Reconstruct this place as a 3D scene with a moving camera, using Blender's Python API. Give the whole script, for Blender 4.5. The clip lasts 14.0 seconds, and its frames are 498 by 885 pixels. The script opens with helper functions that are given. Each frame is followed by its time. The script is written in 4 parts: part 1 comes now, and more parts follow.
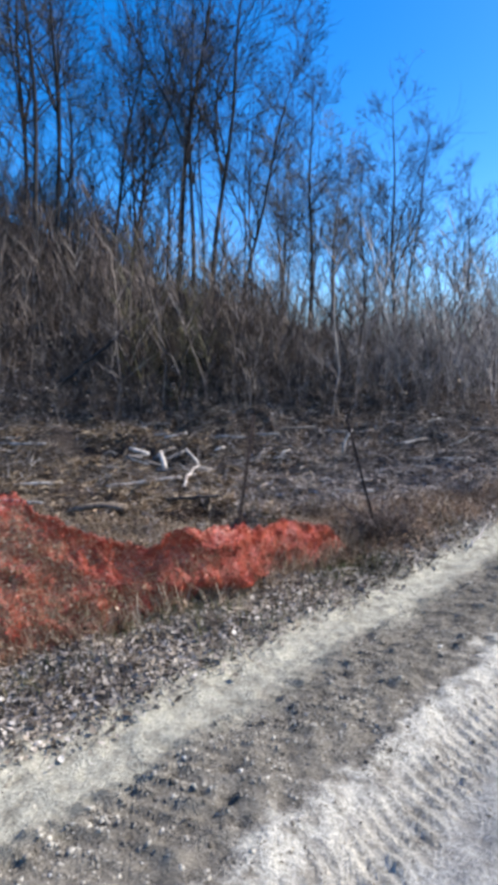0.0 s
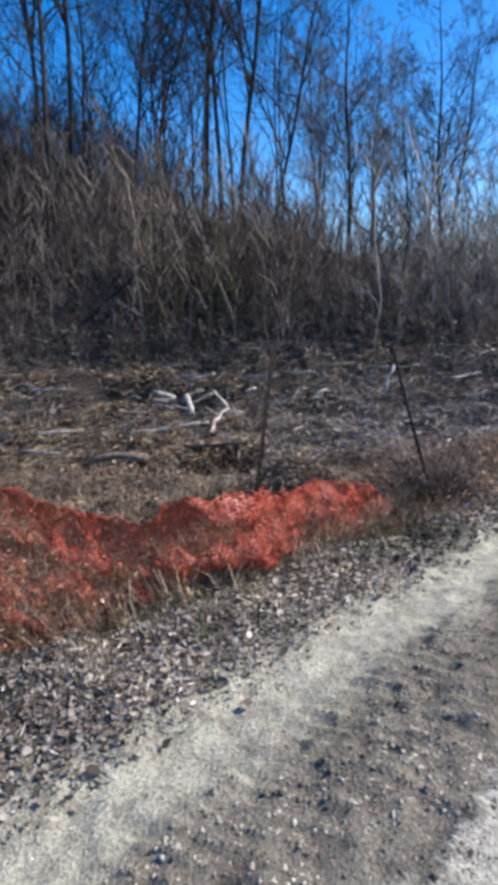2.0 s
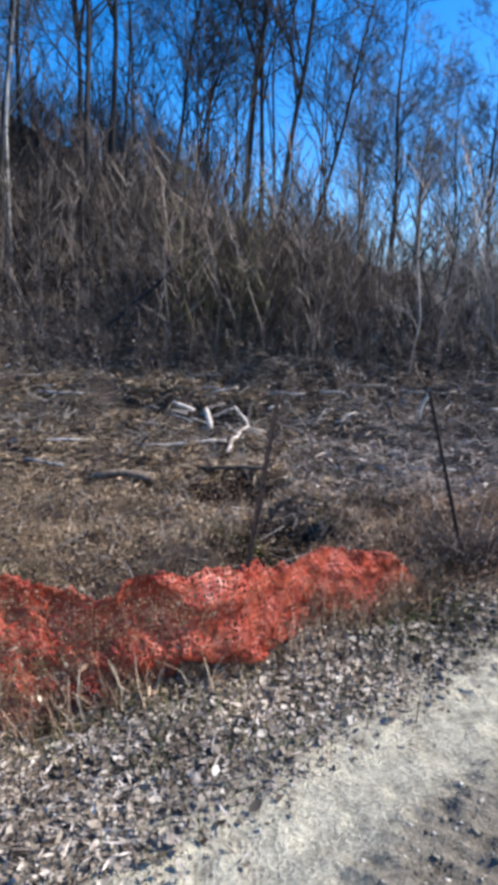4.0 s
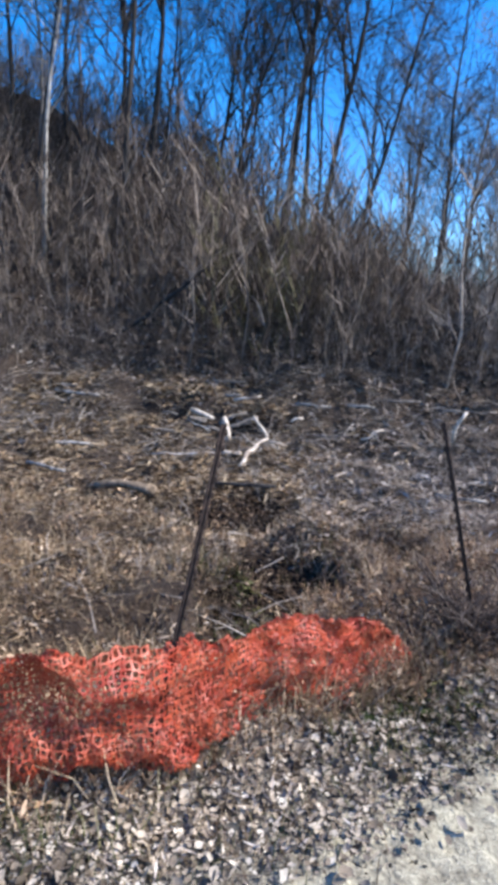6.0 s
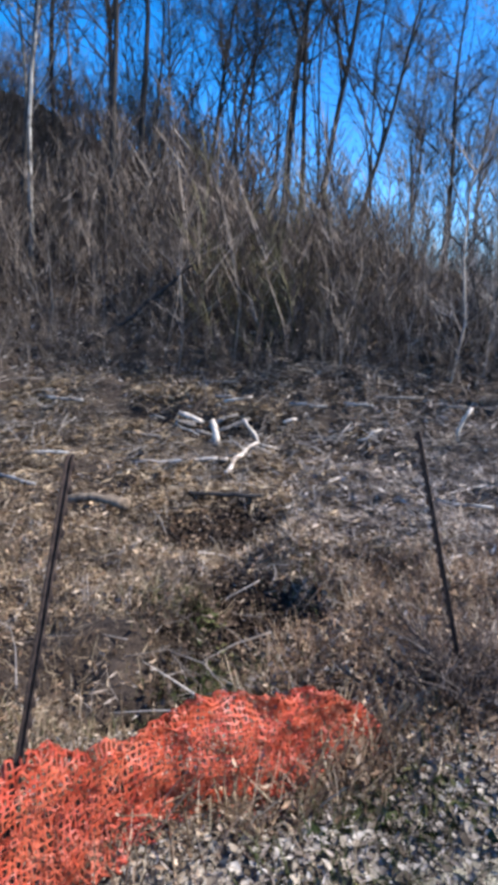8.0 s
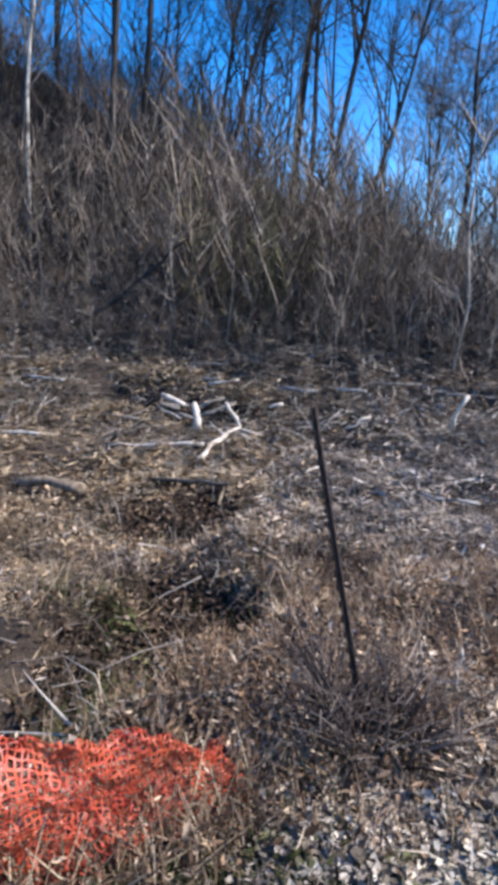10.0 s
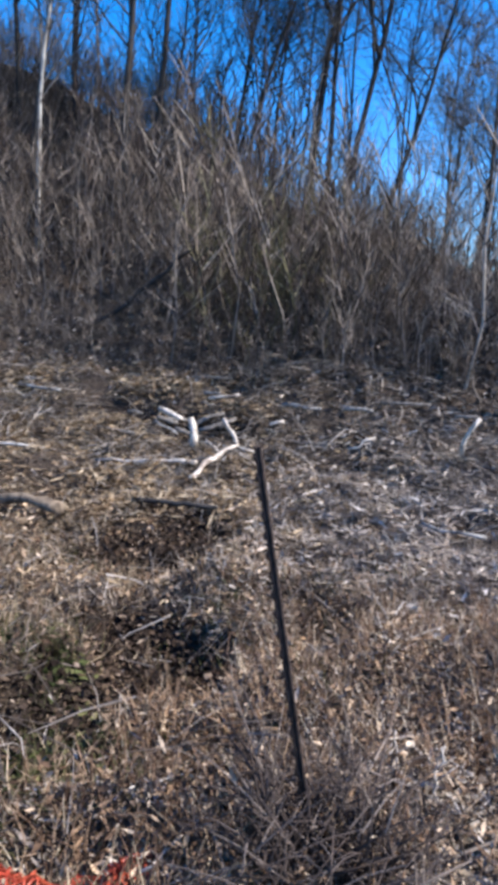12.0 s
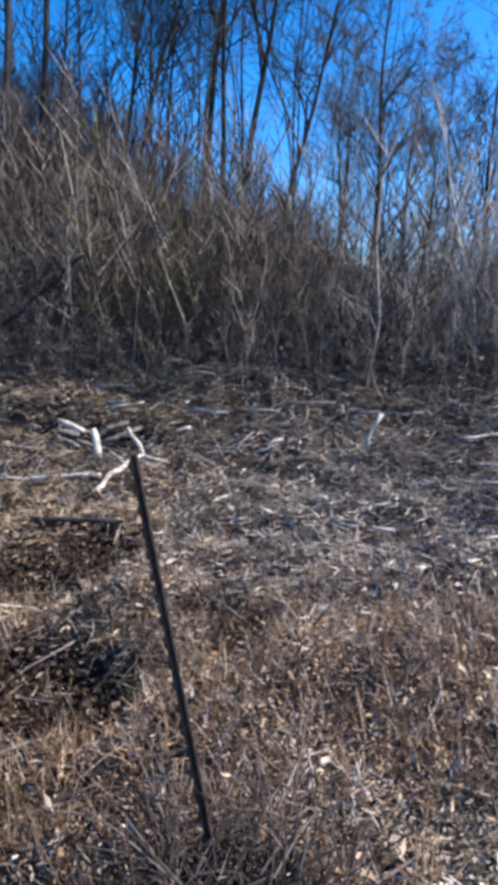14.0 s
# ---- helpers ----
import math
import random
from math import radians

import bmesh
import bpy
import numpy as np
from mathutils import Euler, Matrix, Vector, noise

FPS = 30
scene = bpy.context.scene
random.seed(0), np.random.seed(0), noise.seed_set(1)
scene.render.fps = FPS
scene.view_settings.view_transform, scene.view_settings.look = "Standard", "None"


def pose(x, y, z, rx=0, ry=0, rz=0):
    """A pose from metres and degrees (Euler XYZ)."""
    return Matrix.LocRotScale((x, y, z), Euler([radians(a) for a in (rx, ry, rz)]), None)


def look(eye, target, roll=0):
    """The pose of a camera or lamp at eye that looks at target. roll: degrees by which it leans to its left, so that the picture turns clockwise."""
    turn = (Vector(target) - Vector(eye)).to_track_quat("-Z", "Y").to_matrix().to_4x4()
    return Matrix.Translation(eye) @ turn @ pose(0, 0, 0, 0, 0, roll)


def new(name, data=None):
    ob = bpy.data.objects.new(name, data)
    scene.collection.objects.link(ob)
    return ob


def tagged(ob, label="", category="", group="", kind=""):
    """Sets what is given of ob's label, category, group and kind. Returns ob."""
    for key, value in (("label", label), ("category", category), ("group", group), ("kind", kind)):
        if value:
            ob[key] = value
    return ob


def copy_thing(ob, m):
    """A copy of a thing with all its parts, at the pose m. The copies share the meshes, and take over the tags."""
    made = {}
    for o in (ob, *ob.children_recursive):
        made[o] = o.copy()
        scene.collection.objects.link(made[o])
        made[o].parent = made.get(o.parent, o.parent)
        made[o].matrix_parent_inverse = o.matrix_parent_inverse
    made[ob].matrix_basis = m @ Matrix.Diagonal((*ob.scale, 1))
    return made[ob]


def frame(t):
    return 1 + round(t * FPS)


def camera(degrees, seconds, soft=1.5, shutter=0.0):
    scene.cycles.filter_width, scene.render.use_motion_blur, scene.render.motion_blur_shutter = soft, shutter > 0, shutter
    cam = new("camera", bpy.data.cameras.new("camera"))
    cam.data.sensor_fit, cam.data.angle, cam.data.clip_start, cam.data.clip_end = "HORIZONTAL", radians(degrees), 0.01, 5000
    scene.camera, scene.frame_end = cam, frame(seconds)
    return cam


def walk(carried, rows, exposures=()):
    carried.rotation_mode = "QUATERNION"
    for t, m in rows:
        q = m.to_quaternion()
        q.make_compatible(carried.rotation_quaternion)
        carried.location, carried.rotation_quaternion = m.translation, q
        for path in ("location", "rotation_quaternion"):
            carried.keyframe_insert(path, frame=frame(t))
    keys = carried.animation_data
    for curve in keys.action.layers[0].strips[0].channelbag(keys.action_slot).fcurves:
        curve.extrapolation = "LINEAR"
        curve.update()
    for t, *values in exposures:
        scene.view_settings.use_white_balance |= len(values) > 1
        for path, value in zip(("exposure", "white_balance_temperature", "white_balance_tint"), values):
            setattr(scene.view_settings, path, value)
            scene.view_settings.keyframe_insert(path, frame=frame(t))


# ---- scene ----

# ---------------------------------------------------------------- camera
cam = camera(45.05, 14.0, soft=5.5)
PATH = [
    (0.0, pose(0.002, -0.003, 1.501, 83.60, 0.70, 0.08)),
    (0.5, pose(0.012, 0.200, 1.455, 79.96, -1.03, 0.09)),
    (1.0, pose(0.045, 0.404, 1.458, 78.54, -2.14, -3.69)),
    (1.5, pose(0.130, 0.667, 1.453, 79.31, -2.29, 0.04)),
    (2.0, pose(0.110, 0.890, 1.424, 77.87, 2.64, 3.59)),
    (4.5, pose(0.299, 1.718, 1.546, 78.49, -1.51, 7.41)),
    (5.0, pose(0.416, 1.881, 1.546, 78.15, -2.36, 6.96)),
    (5.5, pose(0.475, 2.023, 1.556, 78.23, -3.33, 10.36)),
    (6.0, pose(0.473, 2.208, 1.561, 78.72, -3.00, 11.52)),
    (6.5, pose(0.559, 2.388, 1.576, 78.52, -1.84, 10.03)),
    (7.0, pose(0.636, 2.556, 1.562, 78.78, -2.08, 13.74)),
    (7.5, pose(0.617, 2.733, 1.560, 78.96, -0.72, 13.03)),
    (8.0, pose(0.710, 2.864, 1.544, 78.50, -1.26, 12.57)),
    (10.5, pose(1.183, 3.559, 1.417, 77.27, -2.00, 15.34)),
    (11.0, pose(1.103, 3.650, 1.434, 77.88, -0.90, 14.33)),
    (11.5, pose(1.207, 3.773, 1.408, 78.29, -2.63, 14.61)),
    (12.0, pose(1.273, 3.894, 1.443, 78.32, -3.42, 16.68)),
    (12.5, pose(1.275, 3.986, 1.442, 80.57, -2.47, 9.70)),
    (13.0, pose(1.312, 4.048, 1.435, 80.94, -2.12, 6.93)),
    (13.5, pose(1.320, 4.061, 1.405, 80.47, -2.21, 7.59)),
    (14.0, pose(1.318, 4.071, 1.408, 79.27, -1.58, 7.95)),
]
walk(cam, PATH, exposures=[(0.0, 0.8, 6050, 10), (1.0, 0.68, 6100, 10), (1.5, 0.66, 6100, 10), (4.5, 0.94, 6100, 10), (8.0, 1.1, 6100, 10), (11.5, 1.1, 6100, 10), (12.5, 1.17, 6100, 10), (13.2, 1.0, 6100, 10), (14.0, 1.0, 6100, 10)])

# ---------------------------------------------------------------- sky and sun
SUN_AZ, SUN_EL = 86.0, 46.0          # degrees clockwise from +y, above the horizon
world = bpy.data.worlds.new("world")
scene.world = world
world.use_nodes = True
wn = world.node_tree
sky = wn.nodes.new("ShaderNodeTexSky")
sky.sky_type = "NISHITA"
sky.sun_disc = False
sky.sun_elevation, sky.sun_rotation = radians(SUN_EL), radians(SUN_AZ)
sky.altitude, sky.air_density, sky.dust_density, sky.ozone_density = 300.0, 1.0, 1.2, 3.2
deep = wn.nodes.new("ShaderNodeHueSaturation")      # a crisp, clear spring sky
deep.inputs["Saturation"].default_value = 1.45
deep.inputs["Hue"].default_value = 0.505
wn.links.new(sky.outputs[0], deep.inputs["Color"])
wn.links.new(deep.outputs[0], wn.nodes["Background"].inputs[0])
wn.nodes["Background"].inputs[1].default_value = 0.15

sun_data = bpy.data.lights.new("sun", "SUN")
sun_data.energy, sun_data.angle, sun_data.color = 4.3, radians(0.53), (1.0, 0.945, 0.86)
sun = new("sun", sun_data)
sun_dir = Vector((math.sin(radians(SUN_AZ)) * math.cos(radians(SUN_EL)), math.cos(radians(SUN_AZ)) * math.cos(radians(SUN_EL)), math.sin(radians(SUN_EL))))
sun.matrix_world = look(tuple(sun_dir * 60), (0, 0, 0))


# ---------------------------------------------------------------- materials
def nodes_of(name, rough=0.9):
    m = bpy.data.materials.new(name)
    m.use_nodes = True
    t = m.node_tree
    b = t.nodes["Principled BSDF"]
    b.inputs["Roughness"].default_value = rough
    b.inputs["Specular IOR Level"].default_value = 0.2
    return m, t, b


def noise_node(t, scale, detail=4.0, rough=0.6, coord=None):
    n = t.nodes.new("ShaderNodeTexNoise")
    n.inputs["Scale"].default_value, n.inputs["Detail"].default_value, n.inputs["Roughness"].default_value = scale, detail, rough
    if coord is not None:
        t.links.new(coord, n.inputs["Vector"])
    return n


def ramp_node(t, fac, stops):
    r = t.nodes.new("ShaderNodeValToRGB")
    e = r.color_ramp.elements
    while len(e) < len(stops):
        e.new(0.5)
    for el, (p, c) in zip(e, stops):
        el.position, el.color = p, (*c, 1)
    t.links.new(fac, r.inputs[0])
    return r


def mix_node(t, fac, a, b, mode="MIX"):
    m = t.nodes.new("ShaderNodeMix")
    m.data_type, m.blend_type = "RGBA", mode
    if isinstance(fac, float):
        m.inputs[0].default_value = fac
    else:
        t.links.new(fac, m.inputs[0])
    for sock, v in ((m.inputs[6], a), (m.inputs[7], b)):
        if isinstance(v, tuple):
            sock.default_value = (*v, 1)
        else:
            t.links.new(v, sock)
    return m.outputs[2]


def bump(t, b, height, strength, dist):
    n = t.nodes.new("ShaderNodeBump")
    n.inputs["Strength"].default_value, n.inputs["Distance"].default_value = strength, dist
    t.links.new(height, n.inputs["Height"])
    t.links.new(n.outputs[0], b.inputs["Normal"])


def island_material(name, stops, rough=0.85, grain=40.0, translucent=0.0):
    """Loose pieces: each takes its own shade, with fine grain over it."""
    m, t, b = nodes_of(name, rough)
    b.inputs["Specular IOR Level"].default_value = 0.06
    g = t.nodes.new("ShaderNodeNewGeometry")
    r = ramp_node(t, g.outputs["Random Per Island"], stops)
    tc = t.nodes.new("ShaderNodeTexCoord")
    n = noise_node(t, grain, 3.0, 0.6, tc.outputs["Object"])
    v = ramp_node(t, n.outputs[0], [(0.3, (0.72, 0.72, 0.72)), (0.7, (1.15, 1.15, 1.15))])
    c = mix_node(t, 1.0, r.outputs[0], v.outputs[0], "MULTIPLY")
    n2 = noise_node(t, 1.7, 4.0, 0.65, tc.outputs["Object"])
    v2 = ramp_node(t, n2.outputs[0], [(0.34, (0.5, 0.49, 0.5)), (0.5, (0.95, 0.95, 0.95)), (0.66, (1.35, 1.3, 1.2))])
    c = mix_node(t, 1.0, c, v2.outputs[0], "MULTIPLY")
    t.links.new(c, b.inputs["Base Color"])
    bump(t, b, n.outputs[0], 0.3, 0.004)
    return m


def bark_material(name, dark, light, scale=14.0, stretch=0.18, patch=None):
    m, t, b = nodes_of(name, 0.92)
    tc = t.nodes.new("ShaderNodeTexCoord")
    mp = t.nodes.new("ShaderNodeMapping")
    mp.inputs["Scale"].default_value = (1, 1, stretch)
    t.links.new(tc.outputs["Object"], mp.inputs["Vector"])
    n = noise_node(t, scale, 6.0, 0.65, mp.outputs[0])
    r = ramp_node(t, n.outputs[0], [(0.32, dark), (0.68, light)])
    c = r.outputs[0]
    if patch:
        n2 = noise_node(t, 3.0, 4.0, 0.7, tc.outputs["Object"])
        f = ramp_node(t, n2.outputs[0], [(0.52, (0, 0, 0)), (0.62, (1, 1, 1))])
        c = mix_node(t, f.outputs[0], c, patch)
    t.links.new(c, b.inputs["Base Color"])
    bump(t, b, n.outputs[0], 0.6, 0.02)
    return m


def ground_material():
    """Dirt track with pale wheel lines, grey gravelly verge, brown litter beyond."""
    m, t, b = nodes_of("earth", 0.95)
    tc = t.nodes.new("ShaderNodeTexCoord")
    sep = t.nodes.new("ShaderNodeSeparateXYZ")
    t.links.new(tc.outputs["Object"], sep.inputs[0])

    def math_node(op, a, c):
        n = t.nodes.new("ShaderNodeMath")
        n.operation = op
        for s, v in ((n.inputs[0], a), (n.inputs[1], c)):
            if isinstance(v, float):
                s.default_value = v
            else:
                t.links.new(v, s)
        return n.outputs[0]
    ncoarse = noise_node(t, 1.7, 5.0, 0.65, tc.outputs["Object"])
    nmid = noise_node(t, 9.0, 5.0, 0.7, tc.outputs["Object"])
    nfine = noise_node(t, 70.0, 4.0, 0.7, tc.outputs["Object"])
    across = math_node("SUBTRACT", math_node("MULTIPLY", sep.outputs[0], ROAD_N[0]), math_node("MULTIPLY", sep.outputs[1], -ROAD_N[1]))
    wob = math_node("MULTIPLY", math_node("SUBTRACT", ncoarse.outputs[0], 0.5), 0.45)
    wob2 = math_node("MULTIPLY", math_node("SUBTRACT", nmid.outputs[0], 0.5), 0.42)
    v = math_node("ADD", math_node("ADD", across, wob), wob2)
    u = math_node("MULTIPLY", math_node("ADD", v, 5.0), 0.1)            # -5..5 m to 0..1
    P = lambda q: (q + 5.0) / 10.0
    litter, gravel = (0.07, 0.05, 0.037), (0.19, 0.168, 0.145)
    pale, mid, pale2 = (0.47, 0.42, 0.31), (0.22, 0.187, 0.142), (0.52, 0.465, 0.375)
    zones = ramp_node(t, u, [(P(-3.5), litter), (P(-3.0), gravel), (P(-2.6), (0.22, 0.195, 0.165)), (P(-2.34), (0.28, 0.25, 0.2)), (P(-2.14), pale), (P(-1.84), pale), (P(-1.7), mid),
                             (P(-1.25), mid), (P(-1.14), pale2), (P(-0.86), pale2), (P(-0.72), (0.36, 0.33, 0.285)), (P(1.6), (0.34, 0.31, 0.26)), (P(2.2), gravel), (P(3.2), litter)])
    s1 = ramp_node(t, nmid.outputs[0], [(0.3, (0.5, 0.48, 0.46)), (0.5, (0.95, 0.95, 0.95)), (0.7, (1.28, 1.27, 1.22))])
    s2 = ramp_node(t, nfine.outputs[0], [(0.3, (0.5, 0.5, 0.5)), (0.68, (1.4, 1.4, 1.4))])
    c = mix_node(t, 1.0, zones.outputs[0], s1.outputs[0], "MULTIPLY")
    c = mix_node(t, 1.0, c, s2.outputs[0], "MULTIPLY")
    # dark soil in the hollows, with their shade painted into the colour
    hollow_shade = None
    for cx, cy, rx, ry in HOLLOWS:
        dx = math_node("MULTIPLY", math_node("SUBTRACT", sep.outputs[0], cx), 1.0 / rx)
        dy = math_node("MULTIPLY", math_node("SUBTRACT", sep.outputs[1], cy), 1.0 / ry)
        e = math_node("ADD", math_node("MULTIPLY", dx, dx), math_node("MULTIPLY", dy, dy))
        hollow_shade = e if hollow_shade is None else math_node("MINIMUM", hollow_shade, e)
    hollow_shade = math_node("ADD", hollow_shade, math_node("MULTIPLY", math_node("SUBTRACT", nmid.outputs[0], 0.5), 1.6))
    shade_mask = ramp_node(t, hollow_shade, [(0.7, (1, 1, 1)), (1.2, (0, 0, 0))])
    c = mix_node(t, shade_mask.outputs[0], c, (0.03, 0.021, 0.016))
    t.links.new(c, b.inputs["Base Color"])
    h = math_node("ADD", math_node("MULTIPLY", nmid.outputs[0], 1.5), nfine.outputs[0])
    bump(t, b, h, 0.9, 0.03)
    return m


# x, y and radii of the dips whose soil is painted dark as in shade
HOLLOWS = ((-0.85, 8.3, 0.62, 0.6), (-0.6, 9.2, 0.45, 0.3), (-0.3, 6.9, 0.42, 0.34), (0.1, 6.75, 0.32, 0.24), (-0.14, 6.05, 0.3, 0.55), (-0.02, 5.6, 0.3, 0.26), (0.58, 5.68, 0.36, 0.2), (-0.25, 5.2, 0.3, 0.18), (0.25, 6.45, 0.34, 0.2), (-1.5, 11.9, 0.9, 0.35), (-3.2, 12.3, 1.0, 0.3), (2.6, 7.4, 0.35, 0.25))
ROAD_N = (0.731, -0.682)              # across the track, to its far side from the fence
MAT = {}
MAT["earth"] = ground_material()
MAT["stone"] = island_material("stone", [(0.0, (0.07, 0.06, 0.052)), (0.35, (0.21, 0.18, 0.155)), (0.75, (0.38, 0.335, 0.295)), (1.0, (0.64, 0.58, 0.51))], 0.9, 60)
MAT["leaf"] = island_material("dead_leaf", [(0.0, (0.035, 0.022, 0.014)), (0.5, (0.13, 0.08, 0.05)), (0.72, (0.36, 0.25, 0.165)), (1.0, (0.58, 0.455, 0.335))], 0.75, 30)
MAT["paleleaf"] = island_material("bleached_leaf", [(0.0, (0.065, 0.05, 0.036)), (0.45, (0.235, 0.187, 0.14)), (0.8, (0.42, 0.355, 0.285)), (1.0, (0.62, 0.55, 0.46))], 0.75, 30)
MAT["greyleaf"] = island_material("grey_litter", [(0.0, (0.04, 0.028, 0.022)), (0.5, (0.14, 0.103, 0.082)), (0.7, (0.42, 0.34, 0.285)), (1.0, (0.7, 0.615, 0.53))], 0.8, 30)
MAT["dirtclod"] = island_material("dirt_clod", [(0.0, (0.1, 0.084, 0.066)), (0.45, (0.26, 0.225, 0.178)), (0.8, (0.44, 0.39, 0.31)), (1.0, (0.62, 0.56, 0.46))], 0.95, 60)
MAT["churned"] = island_material("churned_dirt", [(0.0, (0.08, 0.066, 0.05)), (0.5, (0.24, 0.205, 0.158)), (0.75, (0.38, 0.335, 0.262)), (1.0, (0.55, 0.49, 0.385))], 0.95, 60)
# leaf colours darkened for the shade in the hollows
MAT["shadeleaf"] = island_material("shaded_leaf", [(0.0, (0.018, 0.012, 0.009)), (0.6, (0.055, 0.037, 0.027)), (0.9, (0.12, 0.084, 0.06)), (1.0, (0.27, 0.2, 0.15))], 0.85, 30)
MAT["crumbs"] = island_material("crumpled_leaf", [(0.0, (0.03, 0.019, 0.013)), (0.45, (0.12, 0.073, 0.047)), (0.72, (0.33, 0.212, 0.13)), (1.0, (0.6, 0.465, 0.335))], 0.8, 30)
MAT["straw"] = island_material("dry_weed", [(0.0, (0.09, 0.06, 0.038)), (0.5, (0.27, 0.19, 0.12)), (1.0, (0.5, 0.395, 0.27))], 0.8, 20)
MAT["brownweed"] = island_material("brown_weed", [(0.0, (0.085, 0.048, 0.032)), (0.5, (0.28, 0.178, 0.118)), (0.85, (0.45, 0.315, 0.21)), (1.0, (0.68, 0.56, 0.41))], 0.8, 20)
MAT["greyweed"] = island_material("grey_weed", [(0.0, (0.11, 0.085, 0.07)), (0.5, (0.31, 0.25, 0.21)), (1.0, (0.64, 0.56, 0.49))], 0.8, 20)
MAT["green"] = island_material("green_weed", [(0.0, (0.035, 0.05, 0.018)), (0.6, (0.095, 0.105, 0.04)), (1.0, (0.22, 0.2, 0.095))], 0.7, 20)
MAT["twig"] = island_material("twig", [(0.0, (0.06, 0.048, 0.04)), (0.6, (0.19, 0.155, 0.13)), (1.0, (0.45, 0.39, 0.34))], 0.9, 20)
MAT["darktwig"] = island_material("dark_twig", [(0.0, (0.04, 0.03, 0.026)), (0.7, (0.12, 0.09, 0.076)), (1.0, (0.3, 0.24, 0.2))], 0.9, 20)
MAT["brush"] = island_material("sapling_bark", [(0.0, (0.04, 0.032, 0.027)), (0.5, (0.11, 0.088, 0.074)), (0.8, (0.24, 0.195, 0.165)), (1.0, (0.37, 0.31, 0.265))], 0.9, 8)
# sapling bark lightened to grey, so haze is painted into the colour
MAT["hazebrush"] = island_material("hazed_sapling_bark", [(0.0, (0.1, 0.088, 0.08)), (0.55, (0.28, 0.245, 0.225)), (1.0, (0.48, 0.43, 0.4))], 0.9, 8)
MAT["olivebrush"] = island_material("olive_sapling_bark", [(0.0, (0.07, 0.065, 0.03)), (0.6, (0.15, 0.13, 0.075)), (1.0, (0.24, 0.205, 0.125))], 0.9, 8)
MAT["bark"] = bark_material("dark_bark", (0.016, 0.014, 0.013), (0.06, 0.052, 0.047))
MAT["greybark"] = bark_material("grey_bark", (0.09, 0.075, 0.065), (0.24, 0.21, 0.185))
MAT["palebark"] = bark_material("pale_bark", (0.13, 0.11, 0.095), (0.5, 0.46, 0.41), patch=(0.075, 0.062, 0.055))
MAT["peeled"] = bark_material("peeled_wood", (0.34, 0.27, 0.21), (0.72, 0.62, 0.52), 20, 0.4, patch=(0.24, 0.185, 0.145))
MAT["stake"] = bark_material("rusty_steel", (0.018, 0.013, 0.011), (0.075, 0.05, 0.04), 60, 0.6)
MAT["oldlog"] = bark_material("old_log", (0.05, 0.035, 0.025), (0.3, 0.22, 0.15), 12, 0.5)


def net_material():
    m, t, b = nodes_of("orange_plastic", 0.45)
    tc = t.nodes.new("ShaderNodeTexCoord")
    n = noise_node(t, 7.0, 5.0, 0.7, tc.outputs["Object"])
    r = ramp_node(t, n.outputs[0], [(0.28, (0.24, 0.026, 0.017)), (0.46, (0.36, 0.05, 0.023)), (0.6, (0.45, 0.092, 0.042)), (0.75, (0.53, 0.21, 0.145))])
    t.links.new(r.outputs[0], b.inputs["Base Color"])
    b.inputs["Specular IOR Level"].default_value = 0.4
    return m


MAT["net"] = net_material()


# ---------------------------------------------------------------- terrain
def lattice(ix, iy, seed):
    k = (ix.astype(np.int64) * 374761393 + iy.astype(np.int64) * 668265263 + seed * 974711) & 0x7FFFFFFF
    k = ((k ^ (k >> 13)) * 1274126177) & 0x7FFFFFFF
    return ((k ^ (k >> 16)) & 0xFFFF) / 65535.0


def value_noise(x, y, size, seed):
    x, y = np.asarray(x, float) / size, np.asarray(y, float) / size
    ix, iy = np.floor(x), np.floor(y)
    fx, fy = x - ix, y - iy
    fx, fy = fx * fx * (3 - 2 * fx), fy * fy * (3 - 2 * fy)
    a, b = lattice(ix, iy, seed), lattice(ix + 1, iy, seed)
    c, d = lattice(ix, iy + 1, seed), lattice(ix + 1, iy + 1, seed)
    return (a * (1 - fx) + b * fx) * (1 - fy) + (c * (1 - fx) + d * fx) * fy - 0.5


def smooth(a, b, v):
    q = np.clip((v - a) / (b - a), 0, 1)
    return q * q * (3 - 2 * q)


def ridge(x):
    return np.interp(x, [-30, -14, -10.7, -8.2, -6.5, -5.3, -4.3, -3.2, -1, 0.4, 1.8, 3, 6, 12, 30],
                     [9.2, 9.0, 8.1, 6.6, 6.2, 5.9, 5.4, 4.7, 4.3, 3.9, 3.2, 2.9, 2.7, 2.7, 2.5])


def across_of(x, y):
    return ROAD_N[0] * x + ROAD_N[1] * y


def hollow(x, y):
    """Bare dark hollows in the low ground."""
    out = 0
    for cx, cy, rx, ry in HOLLOWS:
        out = out + np.exp(-(((x - cx) / rx) ** 2 + ((y - cy) / ry) ** 2) ** 1.25)
    return np.clip(out, 0, 1)


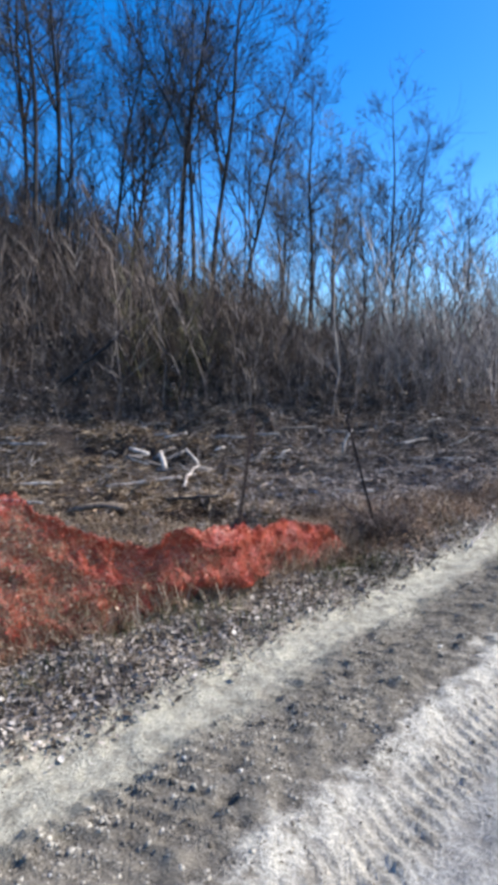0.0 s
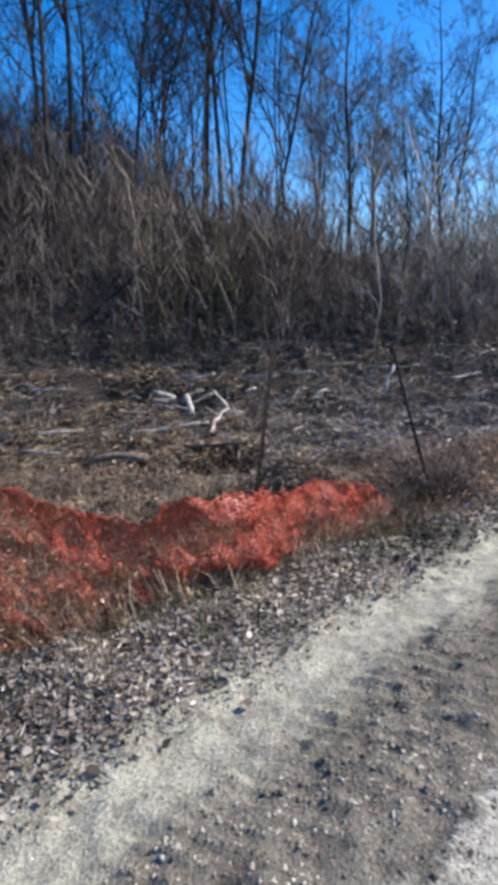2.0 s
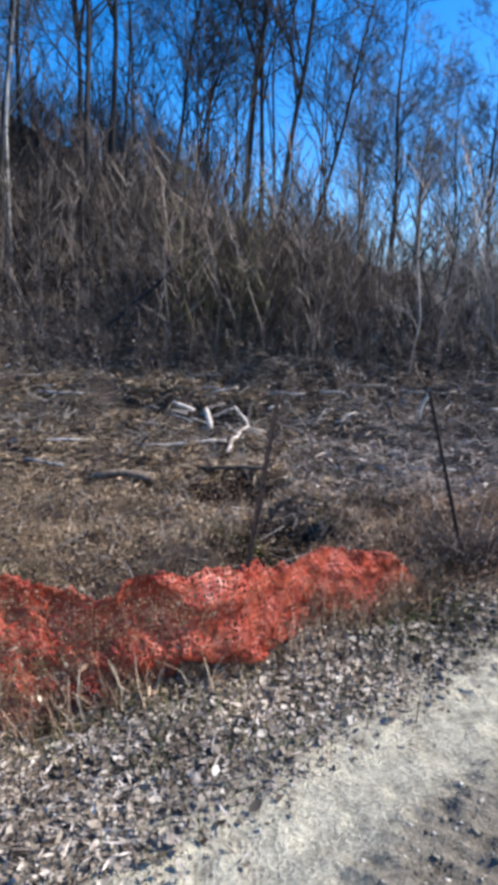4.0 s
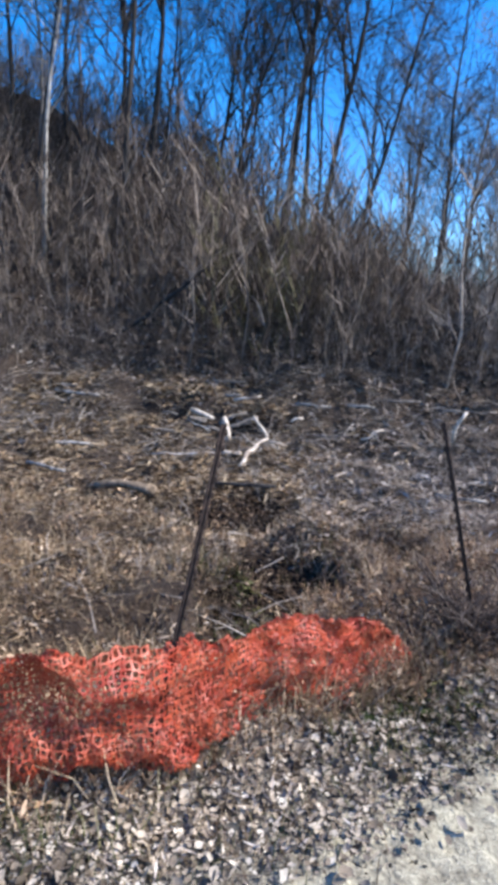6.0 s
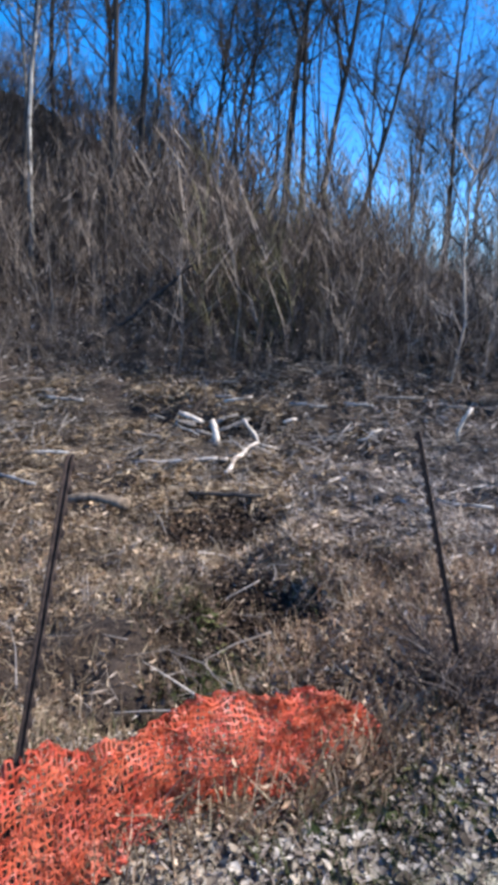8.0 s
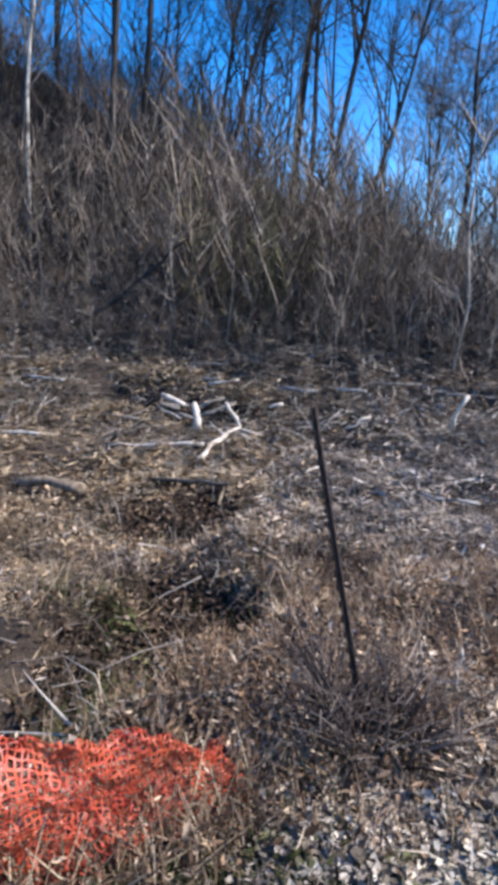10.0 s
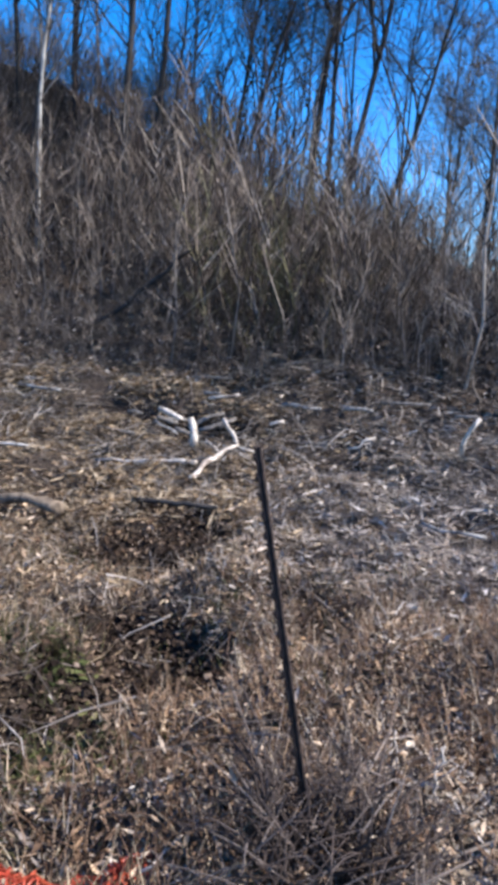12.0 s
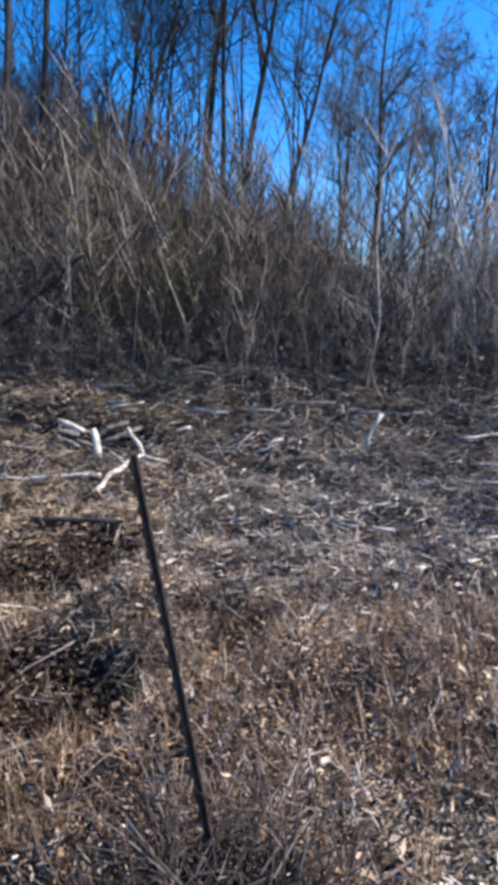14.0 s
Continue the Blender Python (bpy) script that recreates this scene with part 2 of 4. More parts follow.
def height(x, y):
    """The lie of the land: flat track, low ground past the fence, then a steep wooded bank."""
    x, y = np.asarray(x, float), np.asarray(y, float)
    v = across_of(x, y)
    foot = np.clip(x - 5, 0, 400) * 1.15
    yy = y - foot
    near = smooth(-2.85, -4.3, v)
    z = -0.34 * near - 0.12 * smooth(-4.2, -6.5, v)
    bank = smooth(10.6, 14.4, yy)
    z = z + bank * 1.1
    slope = np.clip((yy - 13.8) / 7.2, 0, 1)
    hill = ridge(x) - 0.72
    z = z + hill * slope * (0.75 + 0.25 * slope)
    z = z + np.clip(yy - 21, 0, 60) * 0.03
    rough = smooth(-2.2, -3.2, v)
    z = z + rough * (value_noise(x, y, 1.3, 1) * 0.15 + value_noise(x, y, 0.42, 2) * 0.21 + value_noise(x, y, 0.16, 4) * 0.1) - 0.27 * hollow(x, y) + bank * value_noise(x, y, 2.6, 3) * 0.5
    near_cam = np.exp(-((x - 0.5) ** 2 + (y - 3) ** 2) / 60.0) * smooth(0.9, 1.4, y) * smooth(7.0, 5.0, y) * smooth(-2.4, -1.9, x) * smooth(3.2, 2.5, x)
    # wheel lines pressed into the track
    t1, t2 = np.exp(-((v + 2.0) / 0.17) ** 2), np.exp(-((v + 0.95) / 0.2) ** 2)
    z = z - 0.03 * t1 - 0.035 * t2
    u = -ROAD_N[1] * x + ROAD_N[0] * y
    wob = value_noise(x, y, 0.35, 5) * 0.05
    cleat1 = np.maximum(0, np.sin((u + 0.5 * v + wob) * 2 * np.pi / 0.065))
    z = z + near_cam * 0.019 * cleat1 * smooth(-1.1, -1.02, v) * smooth(-0.74, -0.84, v)
    cleat2 = np.maximum(0, np.sin((u - 0.35 * v + wob * 1.5) * 2 * np.pi / 0.085))
    z = z + near_cam * 0.028 * cleat2 * smooth(-1.86, -1.78, v) * smooth(-1.2, -1.45, v) * (0.7 + value_noise(x, y, 0.5, 8))
    track = smooth(-2.35, -2.1, v)
    z = z + track * near_cam * (value_noise(x, y, 0.5, 6) * 0.035 + value_noise(x, y, 0.12, 7) * 0.03 + value_noise(x, y, 0.05, 9) * (0.018 + 0.012 * smooth(-1.85, -1.7, v) * smooth(-1.05, -1.2, v)))
    z = z + 0.03 * np.exp(-((v + 1.15) / 0.07) ** 2) * near_cam
    return z


def steps(parts):
    out = []
    for a, b, n in parts:
        out += list(np.linspace(a, b, n, endpoint=False))
    return np.array(out + [parts[-1][1]])


def mesh_data(name, verts, faces, material, smooth_faces=False):
    me = bpy.data.meshes.new(name)
    verts, faces = np.asarray(verts, np.float32), np.asarray(faces, np.int32)
    k = faces.shape[1]
    me.vertices.add(len(verts))
    me.vertices.foreach_set("co", verts.ravel())
    me.loops.add(faces.size)
    me.loops.foreach_set("vertex_index", faces.ravel())
    me.polygons.add(len(faces))
    me.polygons.foreach_set("loop_start", np.arange(0, faces.size, k, dtype=np.int32))
    if smooth_faces:
        me.polygons.foreach_set("use_smooth", np.ones(len(faces), bool))
    me.update(calc_edges=True)
    me.materials.append(material)
    return me


def mesh_object(name, verts, faces, material, parent=None, smooth_faces=False):
    ob = new(name, mesh_data(name, verts, faces, material, smooth_faces))
    ob.parent = parent
    return ob


def build_ground():
    gx = steps([(-3000, -200, 6), (-200, -30, 12), (-30, -8, 30), (-8, -2.2, 70), (-2.2, 2.6, 330), (2.6, 8, 55), (8, 30, 30), (30, 200, 12), (200, 3000, 6)])
    gy = steps([(-3000, -200, 6), (-200, -20, 10), (-20, 1.2, 25), (1.2, 4.8, 240), (4.8, 9, 140), (9, 14, 70), (14, 24, 50), (24, 60, 18), (60, 300, 10), (300, 3000, 6)])
    X, Y = np.meshgrid(gx, gy)
    Z = height(X, Y)
    nx, ny = len(gx), len(gy)
    i = np.arange(ny - 1)[:, None] * nx + np.arange(nx - 1)[None, :]
    faces = np.stack([i, i + 1, i + nx + 1, i + nx], -1).reshape(-1, 4)
    ob = mesh_object("ground", np.stack([X, Y, Z], -1).reshape(-1, 3), faces, MAT["earth"], smooth_faces=True)
    tagged(ob, "pale rutted dirt track, gravel verge and brown wooded bank", "ground", kind="structure")


build_ground()


# ---------------------------------------------------------------- scatter of small loose stuff
rng = np.random.default_rng(7)


def turns(n, tilt, spin=True):
    """n turning matrices: a spin about z, then a lean of up to tilt radians any way."""
    a = rng.uniform(0, 2 * np.pi, n) if spin else np.zeros(n)
    th, ph = np.abs(rng.normal(0, tilt, n)), rng.uniform(0, 2 * np.pi, n)
    ca, sa = np.cos(a), np.sin(a)
    Rz = np.zeros((n, 3, 3))
    Rz[:, 0, 0], Rz[:, 0, 1], Rz[:, 1, 0], Rz[:, 1, 1], Rz[:, 2, 2] = ca, -sa, sa, ca, 1
    kx, ky = np.cos(ph), np.sin(ph)
    c, s = np.cos(th), np.sin(th)
    R = np.zeros((n, 3, 3))
    R[:, 0, 0], R[:, 0, 1], R[:, 0, 2] = c + kx * kx * (1 - c), kx * ky * (1 - c), ky * s
    R[:, 1, 0], R[:, 1, 1], R[:, 1, 2] = kx * ky * (1 - c), c + ky * ky * (1 - c), -kx * s
    R[:, 2, 0], R[:, 2, 1], R[:, 2, 2] = -ky * s, kx * s, c
    return R @ Rz


def scatter(name, templates, places, R, size, material, label, category):
    """Many small pieces joined into one object of stuff."""
    V, F, base = [], [], 0
    pick = rng.integers(0, len(templates), len(places))
    for k, (tv, tf) in enumerate(templates):
        sel = np.nonzero(pick == k)[0]
        if not len(sel):
            continue
        s = size[sel] if size.ndim == 2 else np.repeat(size[sel][:, None], 3, 1)
        v = np.einsum("nij,nkj->nki", R[sel], tv[None] * s[:, None, :]) + places[sel][:, None, :]
        f = tf[None] + (np.arange(len(sel)) * len(tv))[:, None, None] + base
        V.append(v.reshape(-1, 3))
        F.append(f.reshape(-1, tf.shape[1]))
        base += len(sel) * len(tv)
    ob = mesh_object(name, np.concatenate(V), np.concatenate(F), material)
    return tagged(ob, label, category, kind="stuff")


def leaf_template(k):
    r = np.random.default_rng(100 + k)
    w, c = r.uniform(0.26, 0.42), r.uniform(0.05, 0.3)
    pts = [(-0.5, 0, 0.1 * c), (-0.15, -w, c * 0.6), (-0.15, 0, 0), (-0.15, w, c), (0.25, -w * 0.8, c * 0.9), (0.25, 0, 0.05), (0.25, w * 0.8, c * 0.5), (0.55, 0, c * 0.8)]
    tri = [(0, 1, 2), (0, 2, 3), (1, 4, 2), (4, 5, 2), (2, 5, 3), (5, 6, 3), (4, 7, 5), (5, 7, 6)]
    return np.array(pts), np.array(tri)


def stone_template(k):
    r = np.random.default_rng(200 + k)
    bm = bmesh.new()
    bmesh.ops.create_icosphere(bm, subdivisions=1, radius=0.5)
    bm.verts.ensure_lookup_table()
    for v in bm.verts:
        v.co *= r.uniform(0.72, 1.18)
    vs = np.array([v.co[:] for v in bm.verts]) * (1.0, r.uniform(0.6, 0.95), r.uniform(0.4, 0.75))
    fs = np.array([[v.index for v in f.verts] for f in bm.faces])
    bm.free()
    return vs, fs


def curl_template(k):
    """A smaller crumpled leaf of four faces."""
    r = np.random.default_rng(150 + k)
    w, c = r.uniform(0.25, 0.45), r.uniform(0.1, 0.45)
    pts = [(-0.5, 0, c * 0.5), (-0.05, -w, c * r.uniform(0.2, 1)), (0.05, w, c * r.uniform(0.2, 1)), (0.5, r.uniform(-0.1, 0.1), c * 0.7), (0, 0, 0)]
    return np.array(pts), np.array([(0, 1, 4), (1, 3, 4), (3, 2, 4), (2, 0, 4)])


def chip_template(k):
    """A small eight-faced pebble."""
    r = np.random.default_rng(250 + k)
    pts = np.array([(1, 0, 0), (-1, 0, 0), (0, 1, 0), (0, -1, 0), (0, 0, 1), (0, 0, -1)], float) * 0.5
    pts = pts * r.uniform(0.7, 1.2, (6, 1)) * (1, r.uniform(0.6, 0.9), r.uniform(0.45, 0.75)) + r.normal(0, 0.06, (6, 3))
    return pts, np.array([(0, 2, 4), (2, 1, 4), (1, 3, 4), (3, 0, 4), (2, 0, 5), (1, 2, 5), (3, 1, 5), (0, 3, 5)])


def blade_template(k):
    """A dry stalk: a thin three-sided reed that bends over."""
    r = np.random.default_rng(300 + k)
    bend, kink, thick = r.uniform(0.0, 0.6), r.uniform(-0.12, 0.12), r.uniform(0.01, 0.022)
    V, F = [], []
    n = 3
    for i in range(n):
        q = i / (n - 1)
        cx, cy, cz = bend * q * q, kink * math.sin(q * 3), q * (1 - 0.25 * bend * q)
        w = thick * (1 - 0.75 * q)
        for a in (0, 2.09, 4.19):
            V.append((cx + w * math.cos(a), cy + w * math.sin(a), cz))
    for i in range(n - 1):
        for a in range(3):
            p, q2 = i * 3 + a, i * 3 + (a + 1) % 3
            F += [(p, q2, q2 + 3), (p, q2 + 3, p + 3)]
    return np.array(V), np.array(F)


def tube(V, F, pts, radii, sides):
    """Adds a tapered tube through pts to the lists of corners and quads."""
    base = len(V)
    n = len(pts)
    up = Vector((0.31, 0.17, 0.93))
    for i in range(n):
        d = (pts[min(i + 1, n - 1)] - pts[max(i - 1, 0)]).normalized()
        a = d.cross(up)
        if a.length < 0.05:
            a = d.cross(Vector((1, 0, 0)))
        a.normalize()
        b = d.cross(a)
        for k in range(sides):
            t = 2 * math.pi * k / sides
            V.append(tuple(pts[i] + (a * math.cos(t) + b * math.sin(t)) * radii[i]))
    for i in range(n - 1):
        for k in range(sides):
            p, q = base + i * sides + k, base + i * sides + (k + 1) % sides
            F.append((p, q, q + sides, p + sides))
    if sides >= 4:
        c = len(V)
        V.append(tuple(pts[-1]))
        for k in range(sides):
            p, q = base + (n - 1) * sides + k, base + (n - 1) * sides + (k + 1) % sides
            F.append((p, q, c, c))
        c = len(V)
        V.append(tuple(pts[0]))
        for k in range(sides):
            p, q = base + k, base + (k + 1) % sides
            F.append((q, p, c, c))


def tris(F):
    out = []
    for a, b, c, d in F:
        out.append((a, b, c))
        if c != d:
            out.append((a, c, d))
    return np.array(out, np.int32)


def sapling_template(k, bushy=14, lean=0.14):
    """A young bare stem one unit tall, with upswept side twigs."""
    r = random.Random(400 + k)
    V, F = [], []
    lx, ly = r.gauss(0, lean), r.gauss(0, lean)
    stem = lambda q: Vector((lx * q * q + 0.028 * math.sin(q * 7 + k), ly * q * q + 0.028 * math.cos(q * 6 + k), q))
    qs = [0, 0.25, 0.5, 0.75, 1.0]
    tube(V, F, [stem(q) for q in qs], [0.0046, 0.004, 0.0032, 0.0022, 0.0009], 3)
    for _ in range(bushy):
        q = r.uniform(0.15, 0.92)
        p, a, L = stem(q), r.uniform(0, 6.28), r.uniform(0.12, 0.34) * (1.1 - 0.6 * q)
        d = Vector((math.cos(a), math.sin(a), r.uniform(0.6, 2.4))).normalized()
        m = p + d * L * 0.5
        e = p + d * L + Vector((0, 0, 0.12 * L))
        tube(V, F, [p, e], [0.0028, 0.001], 3)
        if r.random() < 0.7:
            a += r.uniform(-1, 1)
            d2 = Vector((math.cos(a), math.sin(a), 1.2)).normalized()
            tube(V, F, [m, m + d2 * L * 0.5], [0.0018, 0.0007], 3)
    return np.array(V), tris(F)


def spots(n, x0, x1, y0, y1, keep=None):
    """n places on the ground within the bounds, thinned by keep(x, y) in 0..1."""
    X, Y = np.empty(0), np.empty(0)
    while len(X) < n:
        x, y = rng.uniform(x0, x1, n), rng.uniform(y0, y1, n)
        if keep is not None:
            ok = rng.random(n) < keep(x, y)
            x, y = x[ok], y[ok]
        X, Y = np.concatenate([X, x]), np.concatenate([Y, y])
    X, Y = X[:n], Y[:n]
    return np.stack([X, Y, height(X, Y)], -1)


LEAVES = [leaf_template(k) for k in range(8)]
CURLS = [curl_template(k) for k in range(8)]
CHIPS = [chip_template(k) for k in range(6)]
STONES = [stone_template(k) for k in range(6)]
BLADES = [blade_template(k) for k in range(8)]
SAPLINGS = [sapling_template(k) for k in range(10)]


def tufts(n, per, spread, x0, x1, y0, y1, keep):
    """n places gathered into clumps of about per stalks each."""
    c = spots(max(1, n // per), x0, x1, y0, y1, keep)
    q = c[rng.integers(0, len(c), n), :2] + rng.normal(0, spread, (n, 2))
    return np.stack([q[:, 0], q[:, 1], height(q[:, 0], q[:, 1])], -1)


def flakes(n):
    """Sizes of n narrow crumpled scraps of leaf and stalk."""
    L = np.clip(rng.lognormal(-3.55, 0.5, n), 0.012, 0.062)
    return np.stack([L, L * rng.uniform(0.2, 0.6, n), L * 0.6], -1)


def verge(x, y):
    v = across_of(x, y)
    return smooth(-2.0, -2.6, v) * smooth(-3.7 + 0.6 * smooth(0.0, 0.9, x), -2.9 + 0.4 * smooth(0.0, 0.9, x), v) * (0.35 + 0.9 * np.clip(0.5 + 1.6 * value_noise(x, y, 0.6, 21), 0, 1))


def past_verge(x, y):
    k = 0.25 * smooth(0.7, 1.4, x)
    return smooth(-2.5 + k, -3.2 + 2 * k, across_of(x, y)) * (0.3 + np.clip(0.5 + 2.4 * value_noise(x, y, 0.8, 22), 0, 1))


def track_only(x, y):
    v = across_of(x, y)
    return smooth(-2.4, -2.1, v) * (0.25 + 0.75 * smooth(-1.8, -1.7, v) * smooth(-1.1, -1.2, v)) * np.clip(0.5 + 1.5 * value_noise(x, y, 0.4, 23), 0, 1)


def build_loose():
    p = spots(6000, -4, 5, 0.8, 8.5, verge)
    s = np.clip(rng.lognormal(-4.1, 0.42, len(p)), 0.01, 0.075)
    scatter("gravel", STONES, p, turns(len(p), 0.4), s, MAT["stone"], "grey crushed gravel along the dirt track", "gravel")
    churned = lambda x, y: smooth(-1.86, -1.72, across_of(x, y)) * smooth(-1.05, -1.16, across_of(x, y)) * np.clip(0.6 + 1.6 * value_noise(x, y, 0.3, 26), 0.1, 1) * (0.25 + 0.75 * smooth(3.0, 2.2, y - 0.5 * x))
    p = spots(8000, -1.6, 2.6, 1.2, 4.6, churned)
    p[:, 2] -= 0.003
    scatter("dirt_clods", CHIPS, p, turns(len(p), 0.5), np.clip(rng.lognormal(-4.25, 0.4, len(p)), 0.007, 0.035), MAT["churned"], "churned dry dirt clods between the wheel lines", "dirt")
    p = spots(9000, -2.5, 3.0, 0.8, 5.0, track_only)
    p[:, 2] -= 0.003
    s = np.clip(rng.lognormal(-4.35, 0.45, len(p)), 0.006, 0.035)
    scatter("gravel", CHIPS, p, turns(len(p), 0.4), s, MAT["dirtclod"], "small pebbles and clods pressed into the dirt track", "gravel")
    p = spots(2600, -3.0, 3.0, 1.8, 6.5, verge)
    scatter("dry_weeds", BLADES, p, turns(len(p), 1.25), rng.uniform(0.04, 0.16, len(p)), MAT["straw"], "broken dry straw over the gravel verge", "straw")
    p = spots(42000, -3.2, 3.2, 1.8, 6.5, verge)
    p[:, 2] += rng.uniform(0.004, 0.03, len(p))
    scatter("leaf_litter", CURLS + LEAVES[:3], p, turns(len(p), 0.95), np.clip(rng.lognormal(-3.92, 0.45, len(p)), 0.01, 0.055), MAT["paleleaf"], "bleached dead leaves over the gravel verge", "leaves")
    p = spots(9000, -3.2, 3.0, 1.8, 6.5, verge)
    p[:, 2] += rng.uniform(0.01, 0.04, len(p))
    L = rng.uniform(0.02, 0.075, len(p))
    scatter("dry_straw", CURLS, p, turns(len(p), 0.8), np.stack([L, L * rng.uniform(0.08, 0.2, len(p)), L * 0.5], -1), MAT["greyweed"], "grey-brown chaff and stalks over the gravel verge", "straw")
    bare = lambda x, y: np.clip(1 - 1.35 * hollow(x, y), 0.1, 1)
    left = lambda x, y: past_verge(x, y) * bare(x, y) * smooth(2.0, 0.2, x + 0.15 * (y - 6)) * smooth(11.5, 9.0, y)
    p = spots(36000, -7, 2, 3.5, 11.5, left)
    p[:, 2] += rng.uniform(0.0, 0.17, len(p)) * rng.random(len(p)) * smooth(-2.9, -3.5, across_of(p[:, 0], p[:, 1])) * smooth(10.0, 8.0, p[:, 1])
    scatter("leaf_litter", CURLS, p, turns(len(p), 1.5), flakes(len(p)) * (1 + 0.9 * smooth(5.5, 9, p[:, 1]))[:, None], MAT["leaf"], "brown dead leaves over the low ground", "leaves")
    right = lambda x, y: past_verge(x, y) * bare(x, y) * np.maximum(smooth(-0.6, 1.6, x + 0.15 * (y - 6)), smooth(9.0, 11.0, y))
    p = spots(44000, -6.5, 6, 4, 14, right)
    p[:, 2] += rng.uniform(0.0, 0.17, len(p)) * rng.random(len(p)) * smooth(-2.9, -3.5, across_of(p[:, 0], p[:, 1])) * smooth(10.0, 8.0, p[:, 1])
    scatter("leaf_litter", CURLS, p, turns(len(p), 1.5), flakes(len(p)) * (1 + 0.9 * smooth(5.5, 9, p[:, 1]))[:, None], MAT["greyleaf"], "greyish dead leaves and chips over the cleared ground", "leaves")
    # darker-coloured leaves add to the painted shade of the hollows
    hollow_shade = lambda x, y: smooth(0.15, 0.6, hollow(x, y)) * smooth(-2.8, -3.1, across_of(x, y))
    p = spots(9000, -2.4, 3, 4.8, 12.4, hollow_shade)
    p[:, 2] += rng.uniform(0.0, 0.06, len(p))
    scatter("leaf_litter", CURLS, p, turns(len(p), 1.3), rng.uniform(0.02, 0.07, len(p)), MAT["shadeleaf"], "leaves coloured dark for the shade in the hollows", "leaves")
    # broken straw and chaff lying flat over the low ground
    chaff = lambda x, y: past_verge(x, y) * bare(x, y) * smooth(4.2, 5.2, y) * smooth(14.0, 11.5, y) * (0.25 + np.clip(0.4 + 2.2 * value_noise(x, y, 0.45, 24), 0, 1))
    for x0, x1, mat, label in ((-6, 1.5, MAT["straw"], "tan broken straw lying over the low ground"), (-2, 6, MAT["greyweed"], "grey broken stalks lying over the cleared ground")):
        side = (lambda x, y: chaff(x, y) * smooth(1.6, -0.6, x)) if x0 < -3 else (lambda x, y: chaff(x, y) * smooth(-1.2, 0.8, x))
        p = spots(30000, x0, x1, 4.2, 13.5, side)
        p[:, 2] += rng.uniform(0.005, 0.05, len(p))
        L = rng.uniform(0.035, 0.15, len(p)) * (0.75 + 1.1 * smooth(5.5, 10, p[:, 1]))
        scatter("dry_straw", CURLS, p, turns(len(p), 0.55), np.stack([L, L * rng.uniform(0.08, 0.2, len(p)), L * 0.5], -1), mat, label, "straw")
    p = spots(14000, -13, 11, 13, 22)
    p[:, 2] += rng.uniform(0.004, 0.05, len(p))
    scatter("leaf_litter", CURLS, p, turns(len(p), 0.6), rng.uniform(0.06, 0.15, len(p)), MAT["greyleaf"], "grey-brown dead leaves over the wooded bank", "leaves")

    tan = lambda x, y: past_verge(x, y) * bare(x, y) * smooth(0.6, -0.3, x) * smooth(9.5, 7.0, y)
    p = tufts(13000, 9, 0.05, -5, 1.5, 3.6, 9.5, tan)
    scatter("dry_weeds", BLADES, p, turns(len(p), 1.0), rng.uniform(0.06, 0.24, len(p)), MAT["straw"], "tan dry weeds matted behind the orange fence", "weeds")
    front = lambda x, y: past_verge(x, y) * bare(x, y) * smooth(0.0, 0.8, x + 0.1 * (y - 5)) * smooth(8.5, 6.0, y)
    p = tufts(11000, 9, 0.05, -0.3, 4.5, 4.4, 8.5, front)
    scatter("dry_weeds", BLADES, p, turns(len(p), 1.0), rng.uniform(0.06, 0.24, len(p)), MAT["brownweed"], "brown tangled dry weeds and grass", "weeds")
    p = spots(26000, -0.6, 4.5, 4.3, 8.5, front)
    p[:, 2] += rng.uniform(0.0, 0.2, len(p)) * rng.random(len(p))
    scatter("leaf_litter", CURLS, p, turns(len(p), 1.5), flakes(len(p)), MAT["crumbs"], "crumpled brown leaves caught among dry weeds", "leaves")
    p = spots(22000, -5, 0.8, 3.6, 9.5, tan)
    p[:, 2] += rng.uniform(0.0, 0.2, len(p)) * rng.random(len(p))
    scatter("leaf_litter", CURLS, p, turns(len(p), 1.5), flakes(len(p)), MAT["crumbs"], "crumpled tan leaves caught among dry weeds", "leaves")
    grey = lambda x, y: past_verge(x, y) * bare(x, y) * smooth(-1.5, 0.3, x + 0.12 * (y - 5)) * smooth(13.0, 9.5, y) * smooth(5.0, 7.0, y)
    p = tufts(12000, 9, 0.06, -3, 6, 4.6, 12.5, grey)
    scatter("dry_weeds", BLADES, p, turns(len(p), 1.05), rng.uniform(0.06, 0.22, len(p)), MAT["greyweed"], "grey-brown flattened weeds on the low ground", "weeds")
    thru = lambda x, y: np.exp(-((y - np.interp(x, [-3.0, -1.54, -0.55, 0.1, 0.48, 0.85], [2.78, 3.53, 3.94, 4.36, 4.63, 4.98])) / 0.12) ** 2)
    p = tufts(3000, 10, 0.05, -3, 0.85, 2.5, 5.2, thru)
    scatter("dry_weeds", BLADES, p, turns(len(p), 0.6), rng.uniform(0.08, 0.3, len(p)), MAT["straw"], "tan dry weeds growing through the orange fence", "weeds")
    fore = lambda x, y: np.exp(-((y - np.interp(x, [-3.0, -1.54, -0.55, 0.1, 0.48, 0.85], [2.66, 3.28, 3.64, 4.1, 4.46, 4.8])) / 0.06) ** 2)
    p = tufts(1700, 12, 0.04, -3, 0.85, 2.5, 5.0, fore)
    scatter("dry_weeds", BLADES, p, turns(len(p), 0.7), rng.uniform(0.07, 0.26, len(p)), MAT["brownweed"], "brown dry stalks along the front of the orange fence", "weeds")
